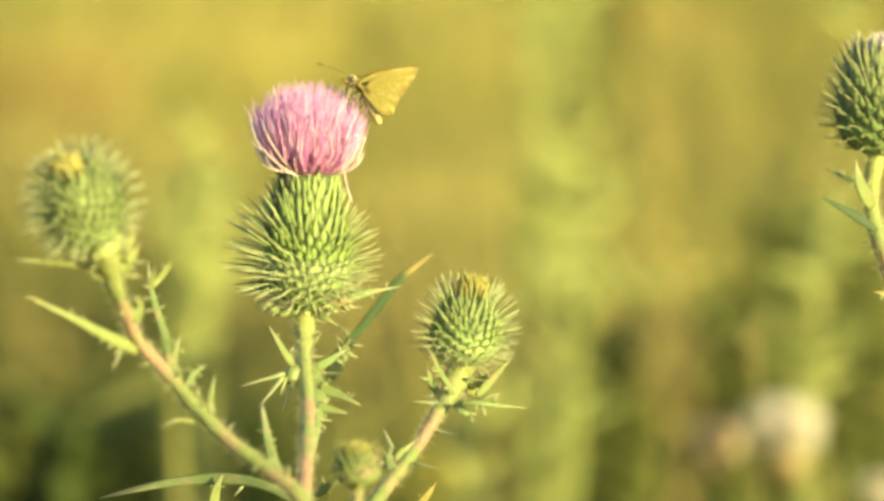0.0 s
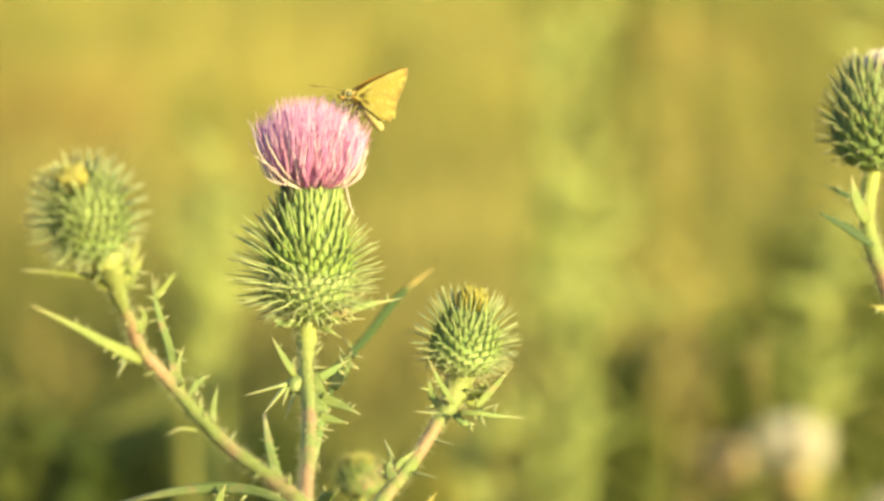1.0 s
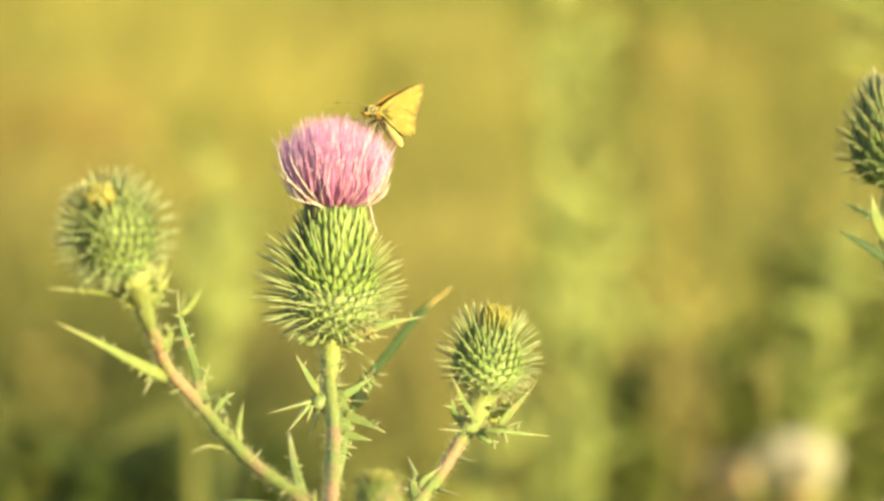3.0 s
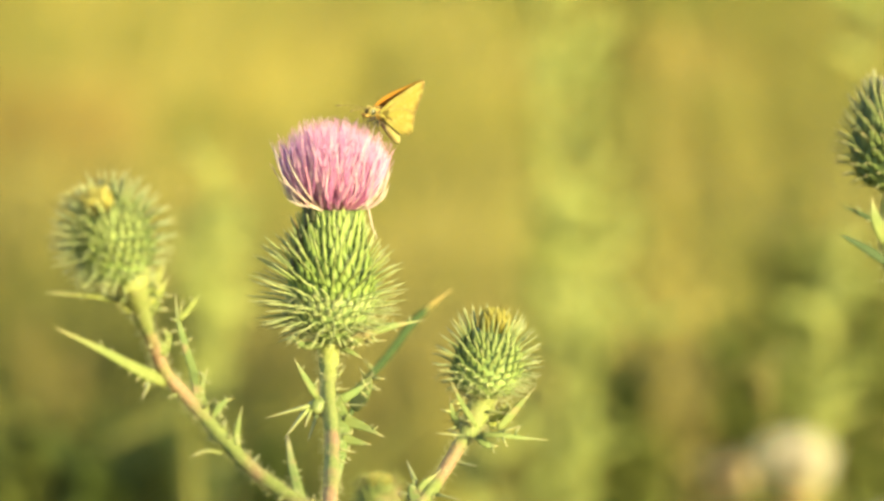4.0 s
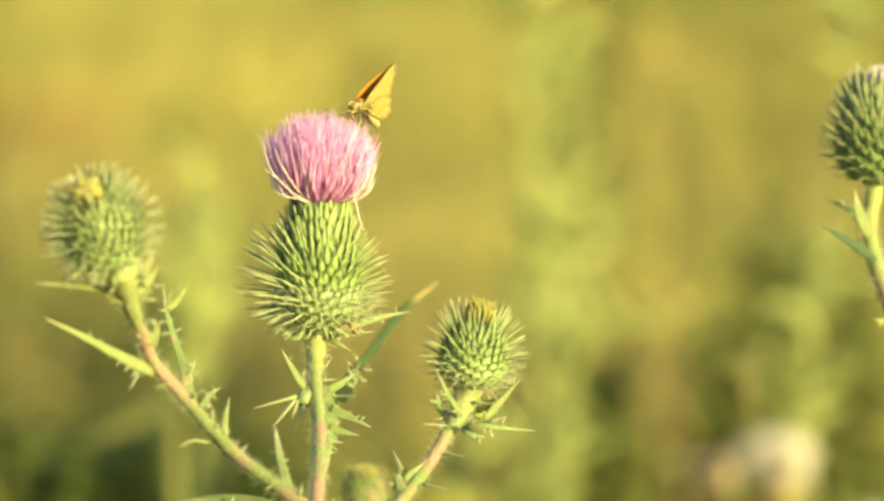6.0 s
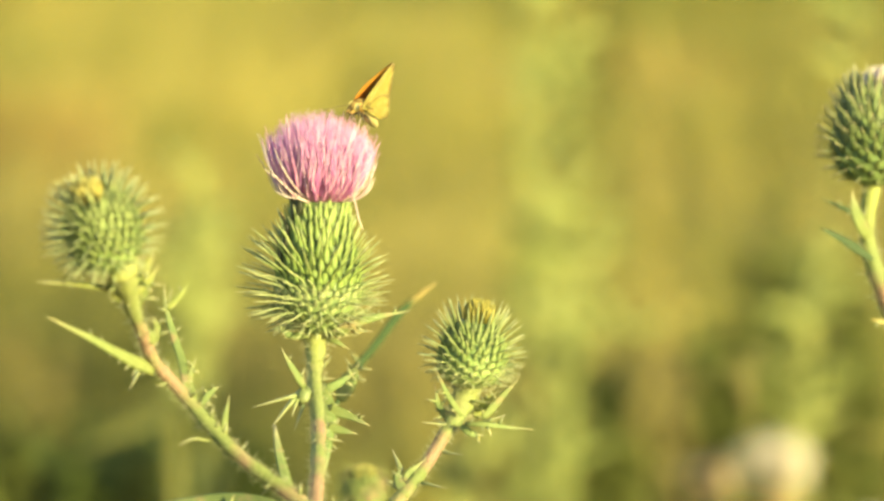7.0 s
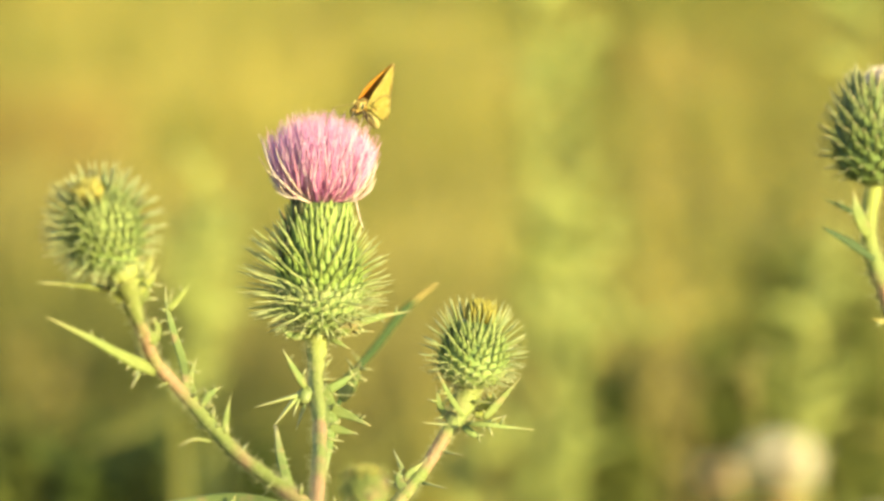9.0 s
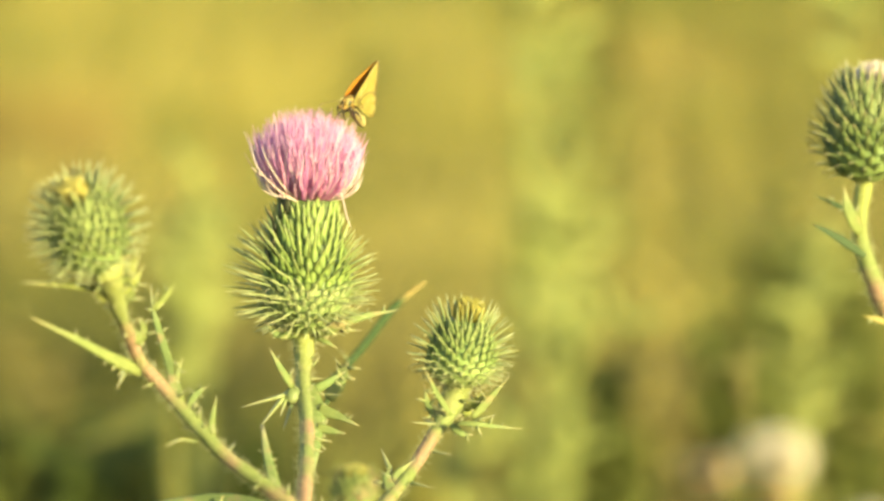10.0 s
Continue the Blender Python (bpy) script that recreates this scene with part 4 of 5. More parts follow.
    # low arching leaf and its lobe, and a pinkish one
    L([(-0.0011, 0.0150, 0.8809), (-0.0121, 0.0250, 0.8856), (-0.0238, 0.0320, 0.8864), (-0.0385, 0.0360, 0.8847), (-0.0554, 0.0400, 0.8804)], 3.4 * MM, [(0.4, -1, 4)], label="low arching narrow leaf", profile=[(0, 0.5), (0.5, 1), (0.85, 0.5), (1, 0.05)])
    L([(-0.0260, 0.0300, 0.8787), (-0.0249, 0.0300, 0.8838), (-0.0230, 0.0300, 0.8879)], 3.0 * MM)
    L([(0.0259, 0.0200, 0.8800), (0.0288, 0.0200, 0.8836), (0.0316, 0.0200, 0.8871)], 2.4 * MM, label="withered pinkish leaf tip", material=M_STRAW)
    L([(0.0015, -0.0040, 0.8872), (0.0051, -0.0100, 0.8906), (0.0072, -0.0120, 0.8925)], 2.5 * MM, [(0.4, -1, 3)])
    return plant_ob


def head_local(m, base, p):
    return m.inverted() @ (Vector(p) - Vector(base))


flowering_thistle()


# ---- the second thistle ----
def second_thistle():
    base = Vector((0.150, 0.06, 0.0))
    ob = thing("thistle", base, "spear thistle with a large green bud painted as shaded", "thistle", "thistles in the meadow")
    m = axis_pose((0.1502, 0.0850, 0.9650), (0.1507, 0.0850, 0.9957), base)
    prof = [(0.0, 3.4 * MM), (0.08, 7.6 * MM), (0.25, 10.6 * MM), (0.45, 11.2 * MM), (0.7, 10.0 * MM), (0.9, 7.6 * MM), (1.0, 6.2 * MM)]
    bud = flower_head(ob, "flower_bud", m, 26.5 * MM, prof, 210, [(0.0, 0.03), (1.0, 0.97)],
                      [(0.0, 2.6 * MM), (0.3, 4.2 * MM), (0.7, 4.6 * MM), (1.0, 3.8 * MM)], [(0.0, 2.6 * MM), (0.3, 4.6 * MM), (0.7, 5.0 * MM), (1.0, 4.4 * MM)],
                      [(0.0, 1.9 * MM), (0.5, 2.3 * MM), (1.0, 2.0 * MM)], [(0.0, 14), (0.2, 44), (0.45, 74), (0.7, 92), (1.0, 104)], [(0.0, -25), (0.2, 4), (0.4, 30), (0.6, 54), (0.8, 72), (1.0, 84)],
                      M_DULLBUD, "large green bud with broad spines", 41, hmax=0.97)
    florets(bud, Matrix.Translation((1.5 * MM, 0, 26.0 * MM)), 42, 160, 4.0 * MM, 4.6 * MM, 5.0 * MM, 6.5 * MM, M_PALE, label="pale tuft just opening")
    stem(ob, base, [base, (0.15, 0.055, 0.4), (0.1623, 0.0900, 0.8972), (0.1561, 0.0870, 0.9284), (0.1509, 0.0850, 0.9424), (0.1485, 0.0850, 0.9531), (0.1502, 0.0850, 0.9665)],
         [(0, 5 * MM), (0.8, 2.6 * MM), (1, 2.8 * MM)], seed=8, wings=16, n=44)
    leaf(ob, base, [(0.1498, 0.0810, 0.9450), (0.1428, 0.0790, 0.9498), (0.1349, 0.0750, 0.9545)], 2.8 * MM, material=M_BLUELEAF, profile=[(0, 0.6), (0.4, 1), (0.8, 0.5), (1, 0.05)], label="dark leaf")
    leaf(ob, base, [(0.1481, 0.0790, 0.9513), (0.1447, 0.0750, 0.9577), (0.1435, 0.0750, 0.9645)], 4.2 * MM, [(0.4, 1, 3)])
    leaf(ob, base, [(0.1443, 0.0790, 0.9578), (0.1405, 0.0790, 0.9597), (0.1353, 0.0770, 0.9621)], 1.6 * MM, material=M_BLUELEAF)
    leaf(ob, base, [(0.1586, 0.0850, 0.9255), (0.1537, 0.0810, 0.9277), (0.1489, 0.0790, 0.9292)], 2.4 * MM, material=M_STRAW)
    ob.location.x -= 0.0016
    return ob


second_thistle()


# ---- the butterfly ----
def wing_mesh(name, foot, outline, y0, tilt, bulge, side):
    """A wing with thickness. outline in mm (back, up) round its foot; side +1 or -1; it stands out from the body's plane."""
    b = Build()
    rings, n = 6, len(outline)
    th = 0.05

    def place(p, s, off):
        x, z = foot[0] + (p[0] - foot[0]) * s, foot[1] + (p[1] - foot[1]) * s
        dist = math.hypot(x - foot[0], z - foot[1])
        y = side * (y0 + tilt * dist + bulge * math.sin(min(1.0, dist / 14.0) * math.pi) + off)
        return Vector((-x, y, z)) * MM
    for layer in (th, -th):
        for k in range(1, rings + 1):
            for p in outline:
                b.v.append(place(p, k / rings, layer))
    start = 2 * rings * n
    b.v += [place(foot, 0, th), place(foot, 0, -th)]
    for layer in (0, 1):
        o = layer * rings * n
        for k in range(rings - 1):
            for i in range(n):
                j = (i + 1) % n
                ids = (o + k * n + i, o + k * n + j, o + (k + 1) * n + j, o + (k + 1) * n + i)
                va, vb = (k + 1) / rings, (k + 2) / rings
                b.face(ids, ((i / n, va), ((i + 1) / n, va), ((i + 1) / n, vb), (i / n, vb)), layer)
        for i in range(n):
            b.face((start + layer, o + i, o + (i + 1) % n), ((0.5, 0), (i / n, 1 / rings), ((i + 1) / n, 1 / rings)), layer)
    o1, o2 = (rings - 1) * n, rings * n + (rings - 1) * n
    for i in range(n):
        j = (i + 1) % n
        b.face((o1 + i, o1 + j, o2 + j, o2 + i), ((0, 1), (1, 1), (1, 1), (0, 1)), 0)
    return b, place


def turned(points, deg=20.6):
    c, s = math.cos(radians(deg)), math.sin(radians(deg))
    return [(x * c - z * s, x * s + z * c) for x, z in points]


def smooth_outline(points, n=40):
    pts = [Vector((x, 0, z)) for x, z in points]
    c = curve(pts + [pts[0]], n + 1)[:-1]
    return [(p.x, p.z) for p in c]


def butterfly():
    ob = thing("butterfly", (0, 0, 0), "small golden skipper butterfly feeding on the pink thistle head", "butterfly")
    fore = turned([(1.6, -1.6), (2.5, 0.2), (6.3, 1.7), (10.5, 2.7), (14.3, 3.3), (16.1, 3.2), (16.2, 2.2), (15.4, 0.3), (13.6, -2.4), (11.6, -5.2), (10.4, -6.4), (5.6, -4.6)])
    far_fore = turned([(1.6, -1.4), (2.3, 0.5), (5.9, 2.2), (10.2, 2.9), (14.0, 3.4), (15.9, 3.4), (16.2, 2.2), (15.4, 0.3), (13.6, -2.4), (11.6, -5.2), (10.4, -6.4), (5.6, -4.6)])
    hind = turned([(2.4, -2.2), (6.2, -1.2), (9.8, -2.2), (11.6, -4.6), (11.1, -6.2), (10.7, -7.4), (10.2, -8.7), (9.4, -8.5), (8.9, -9.3), (7.8, -8.3), (7.1, -8.5), (4.9, -6.0), (3.2, -3.8)])
    ff, hf = turned([(1.9, -1.1)])[0], turned([(2.6, -2.3)])[0]
    for side, tilt_f, tilt_h in ((1, 0.01, 0.0), (-1, -0.20, -0.16)):
        for name, foot, line, y0, tilt, bulge, spots in (("forewing", ff, fore, 1.55, tilt_f, 0.35, 7), ("hindwing", hf, hind, 2.05, tilt_h, 0.3, 6)):
            if side < 0 and name == "forewing":          # the far forewing bows out past the near one
                line = far_fore
            b, place = wing_mesh(name, foot, smooth_outline(line), y0, tilt, bulge, side)
            w = part(name, b, [M_WING, M_WINGIN if name == "forewing" else M_WING], ob, "golden yellow wing" if side > 0 else "")
            out = smooth_outline(line)
            for k in range(spots):
                p = out[int((0.28 + 0.5 * k / spots) * len(out))]
                v = Build()
                v.sweep([place(p, s, 0.06) for s in (0.05, 0.3, 0.6, 0.96)], [0.085 * MM] * 4, sides=4)
                part("vein", v, M_VEIN, w)
    # body
    rot = Matrix.Rotation(radians(-20.6), 3, "Y")

    def at(back, up, y=0.0):
        x, z = turned([(back, up)])[0]
        return Vector((-x, y, z)) * MM
    th = Build()
    th.sweep(curve([at(0.9, -0.5), at(2.2, -1.0), at(3.4, -2.3), at(4.2, -4.2)], 9), [MM * r for r in (1.2, 1.4, 1.55, 1.6, 1.6, 1.55, 1.5, 1.4, 1.2)], sides=14)
    rf = random.Random(51)
    fur = Build()
    for k in range(300):
        back = rf.uniform(1.3, 4.2)
        c = at(back, -0.4 - 0.13 * max(0.0, back) ** 2.0)
        d = Vector((rf.gauss(0, 1), rf.gauss(0, 1), rf.gauss(0, 1))).normalized()
        f = c + d * 1.35 * MM
        e = f + (d + Vector((-0.6, 0, -0.2))) * rf.uniform(0.3, 0.8) * MM
        fur.sweep([f, e], [0.09 * MM, 0.03 * MM], sides=3)
    part("fur", fur, M_BODY, part("thorax", th, M_BODY, ob, "furry yellow-brown thorax"), kind="stuff")
    ab = Build()
    n = 15
    ab.sweep(curve([at(3.6, -3.0), at(4.8, -5.8), at(6.0, -8.6), at(6.9, -11.0)], n), [MM * 1.65 * (1 - 0.6 * (i / (n - 1)) ** 3) * (1 + 0.05 * (i % 2)) for i in range(n)], sides=12)
    part("abdomen", ab, M_BELLY, ob, "pale yellow tapering abdomen")
    hd = Build()
    hd.ball(at(0.2, -0.4), 1.6 * MM, 1.25 * MM, 1.5 * MM, rot, bumpy=0.05)
    part("head", hd, M_BODY, ob)
    for s in (1, -1):
        ring = Build()
        ring.ball(at(0.1, 0.0, 0.95 * s), 1.26 * MM, 0.40 * MM, 1.22 * MM, rot)
        part("eye_ring", ring, M_EYERING, ob)
        e = Build()
        e.ball(at(0.1, 0.0, 1.12 * s), 0.90 * MM, 0.50 * MM, 0.88 * MM, rot)
        part("eye", e, M_EYE, ob, "dark round eye")
        p = Build()
        p.sweep(curve([at(-0.9, -0.8, 0.4 * s), at(-1.8, -0.5, 0.45 * s), at(-2.5, 0.3, 0.4 * s)], 6), [MM * r for r in (0.5, 0.55, 0.5, 0.42, 0.3, 0.1)], sides=8)
        part("palp", p, M_BODY, ob)
        a = Build()
        line = curve([at(-0.8, 0.9, 0.5 * s), at(-3.2, 2.2, 1.2 * s + 0.4), at(-6.0, 3.2, 2.2 * s + 0.6), at(-8.6, 3.9, 3.2 * s + 0.8)], 16)
        a.sweep(line, [MM * r for r in (0.075,) * 12 + (0.13, 0.2, 0.16, 0.05)], sides=6)
        part("antenna", a, M_ANTENNA, ob, "thin antenna with a clubbed tip")
        for k, (f, kn, ft) in enumerate((((0.9, -2.0), (-0.6, -1.2), (-1.4, -3.6)), ((1.8, -3.0), (0.2, -3.6), (0.6, -5.4)), ((2.8, -3.8), (2.2, -5.0), (2.6, -6.8)))):
            g = Build()
            g.sweep(curve([at(*f, 0.7 * s), at(*kn, (1.9 + 0.3 * k) * s), at(*ft, (1.6 + 0.4 * k) * s)], 9), [MM * r for r in (0.34, 0.34, 0.32, 0.28, 0.24, 0.2, 0.17, 0.14, 0.1)], sides=6)
            part("leg", g, M_CHITIN, ob)
    pr = Build()
    pr.sweep(curve([at(-0.7, -1.0), at(-1.4, -2.4), at(-1.0, -4.6)], 8), [0.12 * MM] * 8, sides=5)
    part("proboscis", pr, M_CHITIN, ob)
    return ob


skipper = butterfly()


# ---- blurred plants of the meadow behind ----
def tall_weed(name, label, category, foot, tip, material, leaf_len, leaves, seed, thick=4.0 * MM, leaf_w=8 * MM, start=0.25, plume=0, spread=0.45, group="tall weeds behind the thistles"):
    """A tall leafy stalk: stem, narrow leaves up its length and, where it has one, a loose plume."""
    rnd = random.Random(seed)
    base = Vector(foot)
    ob = thing(name, base, label, category, group)
    top = Vector(tip) - base
    mid = top * 0.55 + Vector((rnd.uniform(-0.02, 0.02), rnd.uniform(-0.02, 0.02), 0))
    line = curve([(0, 0, 0), mid, top], 16)
    b = Build()
    b.sweep(line, [thick * (1 - 0.6 * i / 15) for i in range(16)], sides=7)
    part("stem", b, material, ob)
    for k in range(leaves):
        s = start + (1 - start) * (k + rnd.random()) / leaves
        p = line[min(14, int(s * 15))].lerp(line[min(15, int(s * 15) + 1)], s * 15 % 1)
        a = k * 2.4 + rnd.uniform(-0.4, 0.4)
        d = Vector((math.cos(a), math.sin(a), 0))
        ln = leaf_len * rnd.uniform(0.6, 1.2) * (1.1 - 0.5 * s)
        q = Build()
        q.sweep(curve([p, p + d * ln * spread * 0.6 + Vector((0, 0, ln * 0.5)), p + d * ln * spread + Vector((0, 0, ln * rnd.uniform(0.6, 1.0)))], 6),
                [leaf_w * 0.5 * w for w in (0.3, 0.9, 1.0, 0.8, 0.5, 0.05)], flat=0.12, fold=0.3, sides=6, up=(rnd.uniform(-0.5, 0.9), -1.0, rnd.uniform(-0.2, 0.5)))
        part("leaf", q, material, ob)
    if plume:
        q = Build()
        for k in range(plume):
            s = rnd.uniform(0.72, 1.0)
            p = line[int(s * 15)]
            a = rnd.uniform(0, 6.283)
            d = Vector((math.cos(a) * 0.4, math.sin(a) * 0.4, 1)).normalized()
            ln = rnd.uniform(0.02, 0.05)
            q.sweep([p, p + d * ln * 0.6, p + d * ln], [0.8 * MM, 2.2 * MM, 0.4 * MM], sides=5)
        part("plume", q, material, ob, kind="stuff")
    return ob


def below(p):
    return (p[0], p[1], -0.01)


PALE = ("tall_weed", "tall pale green leafy weed stalk", M_WEED)
TAN = ("dry_stalk", "dry tan weed stalk", M_TAN)
BROWNISH = ("dry_stalk", "dry reddish brown weed stalk", M_RUSSET)
STRAW = ("dry_stalk", "dry straw-coloured weed stalk", M_STRAW)
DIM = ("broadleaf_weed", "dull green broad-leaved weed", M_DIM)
SHADY = ("broadleaf_weed", "dark green broad-leaved weed in shade", M_WEEDSHADE)
# tip, kind, leaf length, leaves, leaf width in mm, where the leaves start, spread, plume
for k, (tip, (name, label, material), ll, lv, lw, begin, spread, plume) in enumerate((
        ((0.1259, 3.2000, 0.9746), PALE, 0.08, 34, 11, 0.3, 0.45, 0), ((0.1644, 3.4000, 0.8559), PALE, 0.07, 30, 11, 0.3, 0.6, 0), ((0.1242, 2.9000, 0.7528), PALE, 0.07, 34, 13, 0.3, 0.5, 0), ((0.1463, 3.2000, 0.7150), PALE, 0.07, 34, 13, 0.3, 0.5, 0),
        ((-0.1212, 2.0000, 0.8213), PALE, 0.06, 24, 11, 0.3, 0.45, 0), ((-0.1683, 3.0000, 0.7119), PALE, 0.07, 30, 14, 0.3, 0.6, 0), ((-0.1469, 2.8000, 0.7195), PALE, 0.06, 30, 12, 0.3, 0.5, 0), ((0.2843, 2.0000, 0.7770), PALE, 0.05, 24, 10, 0.3, 0.45, 0), ((0.0554, 1.8000, 0.6947), PALE, 0.045, 20, 12, 0.3, 0.6, 0), ((0.0562, 2.3000, 0.6134), PALE, 0.05, 40, 16, 0.4, 0.8, 0), ((0.0935, 2.6000, 0.5882), PALE, 0.05, 36, 14, 0.4, 0.7, 0),
        ((-0.4124, 4.2000, 0.4945), TAN, 0.06, 30, 14, 0.4, 0.5, 20), ((-0.3522, 4.0000, 0.4858), TAN, 0.06, 30, 14, 0.4, 0.5, 20), ((0.2154, 3.0000, 0.6035), TAN, 0.05, 24, 10, 0.4, 0.4, 20), ((0.2418, 3.1000, 0.6000), TAN, 0.05, 24, 10, 0.4, 0.4, 20), ((0.2437, 2.9000, 0.6026), TAN, 0.05, 24, 10, 0.4, 0.4, 20), ((0.4381, 3.6000, 0.6230), DIM, 0.06, 40, 18, 0.5, 0.6, 0), ((0.4371, 3.4000, 0.6045), DIM, 0.06, 40, 18, 0.5, 0.6, 0), ((0.3534, 3.6000, 0.6504), BROWNISH, 0.06, 26, 12, 0.4, 0.5, 40), ((0.3707, 3.5000, 0.6536), BROWNISH, 0.06, 26, 12, 0.4, 0.5, 40), ((0.4019, 3.7000, 0.6250), BROWNISH, 0.05, 20, 12, 0.4, 0.5, 30),
        ((0.2920, 4.4000, 0.8165), STRAW, 0.06, 26, 14, 0.45, 0.4, 40),
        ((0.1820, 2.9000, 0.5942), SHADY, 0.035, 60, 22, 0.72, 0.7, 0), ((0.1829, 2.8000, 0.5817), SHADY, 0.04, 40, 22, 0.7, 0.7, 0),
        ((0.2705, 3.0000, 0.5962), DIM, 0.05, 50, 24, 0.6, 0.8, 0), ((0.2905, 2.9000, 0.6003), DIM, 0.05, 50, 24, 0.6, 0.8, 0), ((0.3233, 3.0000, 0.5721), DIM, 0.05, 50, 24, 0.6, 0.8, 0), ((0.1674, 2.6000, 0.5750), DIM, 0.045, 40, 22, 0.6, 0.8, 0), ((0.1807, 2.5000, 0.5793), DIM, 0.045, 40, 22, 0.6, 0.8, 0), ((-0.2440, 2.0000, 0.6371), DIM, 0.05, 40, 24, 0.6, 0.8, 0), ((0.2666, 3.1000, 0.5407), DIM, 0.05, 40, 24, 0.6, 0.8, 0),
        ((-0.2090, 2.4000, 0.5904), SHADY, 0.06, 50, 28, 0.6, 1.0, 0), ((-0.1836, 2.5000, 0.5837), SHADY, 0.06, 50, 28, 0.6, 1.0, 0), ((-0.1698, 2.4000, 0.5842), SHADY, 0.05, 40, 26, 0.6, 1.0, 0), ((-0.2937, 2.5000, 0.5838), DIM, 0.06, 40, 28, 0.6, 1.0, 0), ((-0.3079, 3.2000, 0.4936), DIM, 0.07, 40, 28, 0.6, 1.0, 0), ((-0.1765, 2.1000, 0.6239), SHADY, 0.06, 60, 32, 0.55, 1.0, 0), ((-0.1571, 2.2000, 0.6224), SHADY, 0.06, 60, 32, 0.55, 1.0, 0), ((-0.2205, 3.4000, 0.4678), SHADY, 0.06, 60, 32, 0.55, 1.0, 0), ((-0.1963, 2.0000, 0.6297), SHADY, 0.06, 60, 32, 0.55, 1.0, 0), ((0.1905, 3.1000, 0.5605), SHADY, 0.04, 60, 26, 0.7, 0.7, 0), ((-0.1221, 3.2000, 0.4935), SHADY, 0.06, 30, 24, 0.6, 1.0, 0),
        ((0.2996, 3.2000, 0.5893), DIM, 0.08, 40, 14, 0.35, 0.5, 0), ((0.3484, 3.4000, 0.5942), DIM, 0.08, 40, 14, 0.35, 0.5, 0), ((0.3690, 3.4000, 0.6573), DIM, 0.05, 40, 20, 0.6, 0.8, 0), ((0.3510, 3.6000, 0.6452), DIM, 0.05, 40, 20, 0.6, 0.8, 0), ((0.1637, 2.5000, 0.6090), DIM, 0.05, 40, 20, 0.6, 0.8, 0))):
    tall_weed(name, label, "weed", below(tip), tip, material, ll, lv, 60 + k, 5 * MM, lw * MM, start=begin, plume=plume, spread=spread)


# added weed clump, unseen beside the view, placed only to shade the low weeds
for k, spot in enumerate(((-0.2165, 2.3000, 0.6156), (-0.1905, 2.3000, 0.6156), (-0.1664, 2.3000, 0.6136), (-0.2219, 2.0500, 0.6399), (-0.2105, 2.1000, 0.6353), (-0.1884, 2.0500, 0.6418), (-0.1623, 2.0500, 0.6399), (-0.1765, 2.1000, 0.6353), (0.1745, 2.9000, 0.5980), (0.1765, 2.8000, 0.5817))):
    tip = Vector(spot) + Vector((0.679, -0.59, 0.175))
    tall_weed(*SHADY[:2], "weed", below(tip), tip, M_WEEDSHADE, 0.06, 60, 140 + k, 4 * MM, 34 * MM, start=0.80 if spot[1] < 2.15 else 0.95, spread=0.9)


def bent_weed():
    """A low weed with one long slanting leaf, and a thin grass stem leaning across."""
    foot = Vector(below((-0.1123, 1.5000, 0.7345)))
    ob = thing("broadleaf_weed", foot, "low weed with a long slanting pale green leaf", "weed", "tall weeds behind the thistles")
    b = Build()
    top = Vector((-0.1107, 1.5000, 0.7351)) - foot
    b.sweep(curve([(0, 0, 0), top * 0.5 + Vector((0.01, 0, 0)), top], 10), [4 * MM] * 10, sides=7)
    part("stem", b, M_OLIVE, ob)
    leaf(ob, foot, [(-0.1107, 1.5000, 0.7392), (-0.1329, 1.4800, 0.7292), (-0.1649, 1.4500, 0.7175)], 15 * MM, material=M_OLIVE, n=10, up=(0.1, -0.6, 0.9))
    foot = Vector(below((0.1332, 2.2000, 0.6881)))
    ob = thing("grass_stem", foot, "leaning pale grass stem", "grass", "tall weeds behind the thistles")
    b = Build()
    b.sweep([p - foot for p in curve([foot, (0.1293, 2.2000, 0.6850), (0.1720, 2.2000, 0.7084), (0.2155, 2.2000, 0.7240)], 16)], [4 * MM] * 14 + [3 * MM, 2 * MM], sides=6)
    part("stem", b, M_WEED, ob)
    leaf(ob, foot, [(0.1300, 2.2000, 0.6700), (0.1420, 2.1900, 0.7000), (0.1600, 2.1900, 0.7150)], 8 * MM, material=M_WEED, n=8)
    ear = Build()
    ear.sweep([p - foot for p in curve([(0.1950, 2.2000, 0.7175), (0.2060, 2.2000, 0.7215), (0.2190, 2.2000, 0.7250)], 7)], [MM * r for r in (2, 4.5, 5.5, 5.5, 5, 3.5, 1)], sides=8)
    part("seed_head", ear, M_STRAW, ob, "pale straw-coloured ear")


bent_weed()


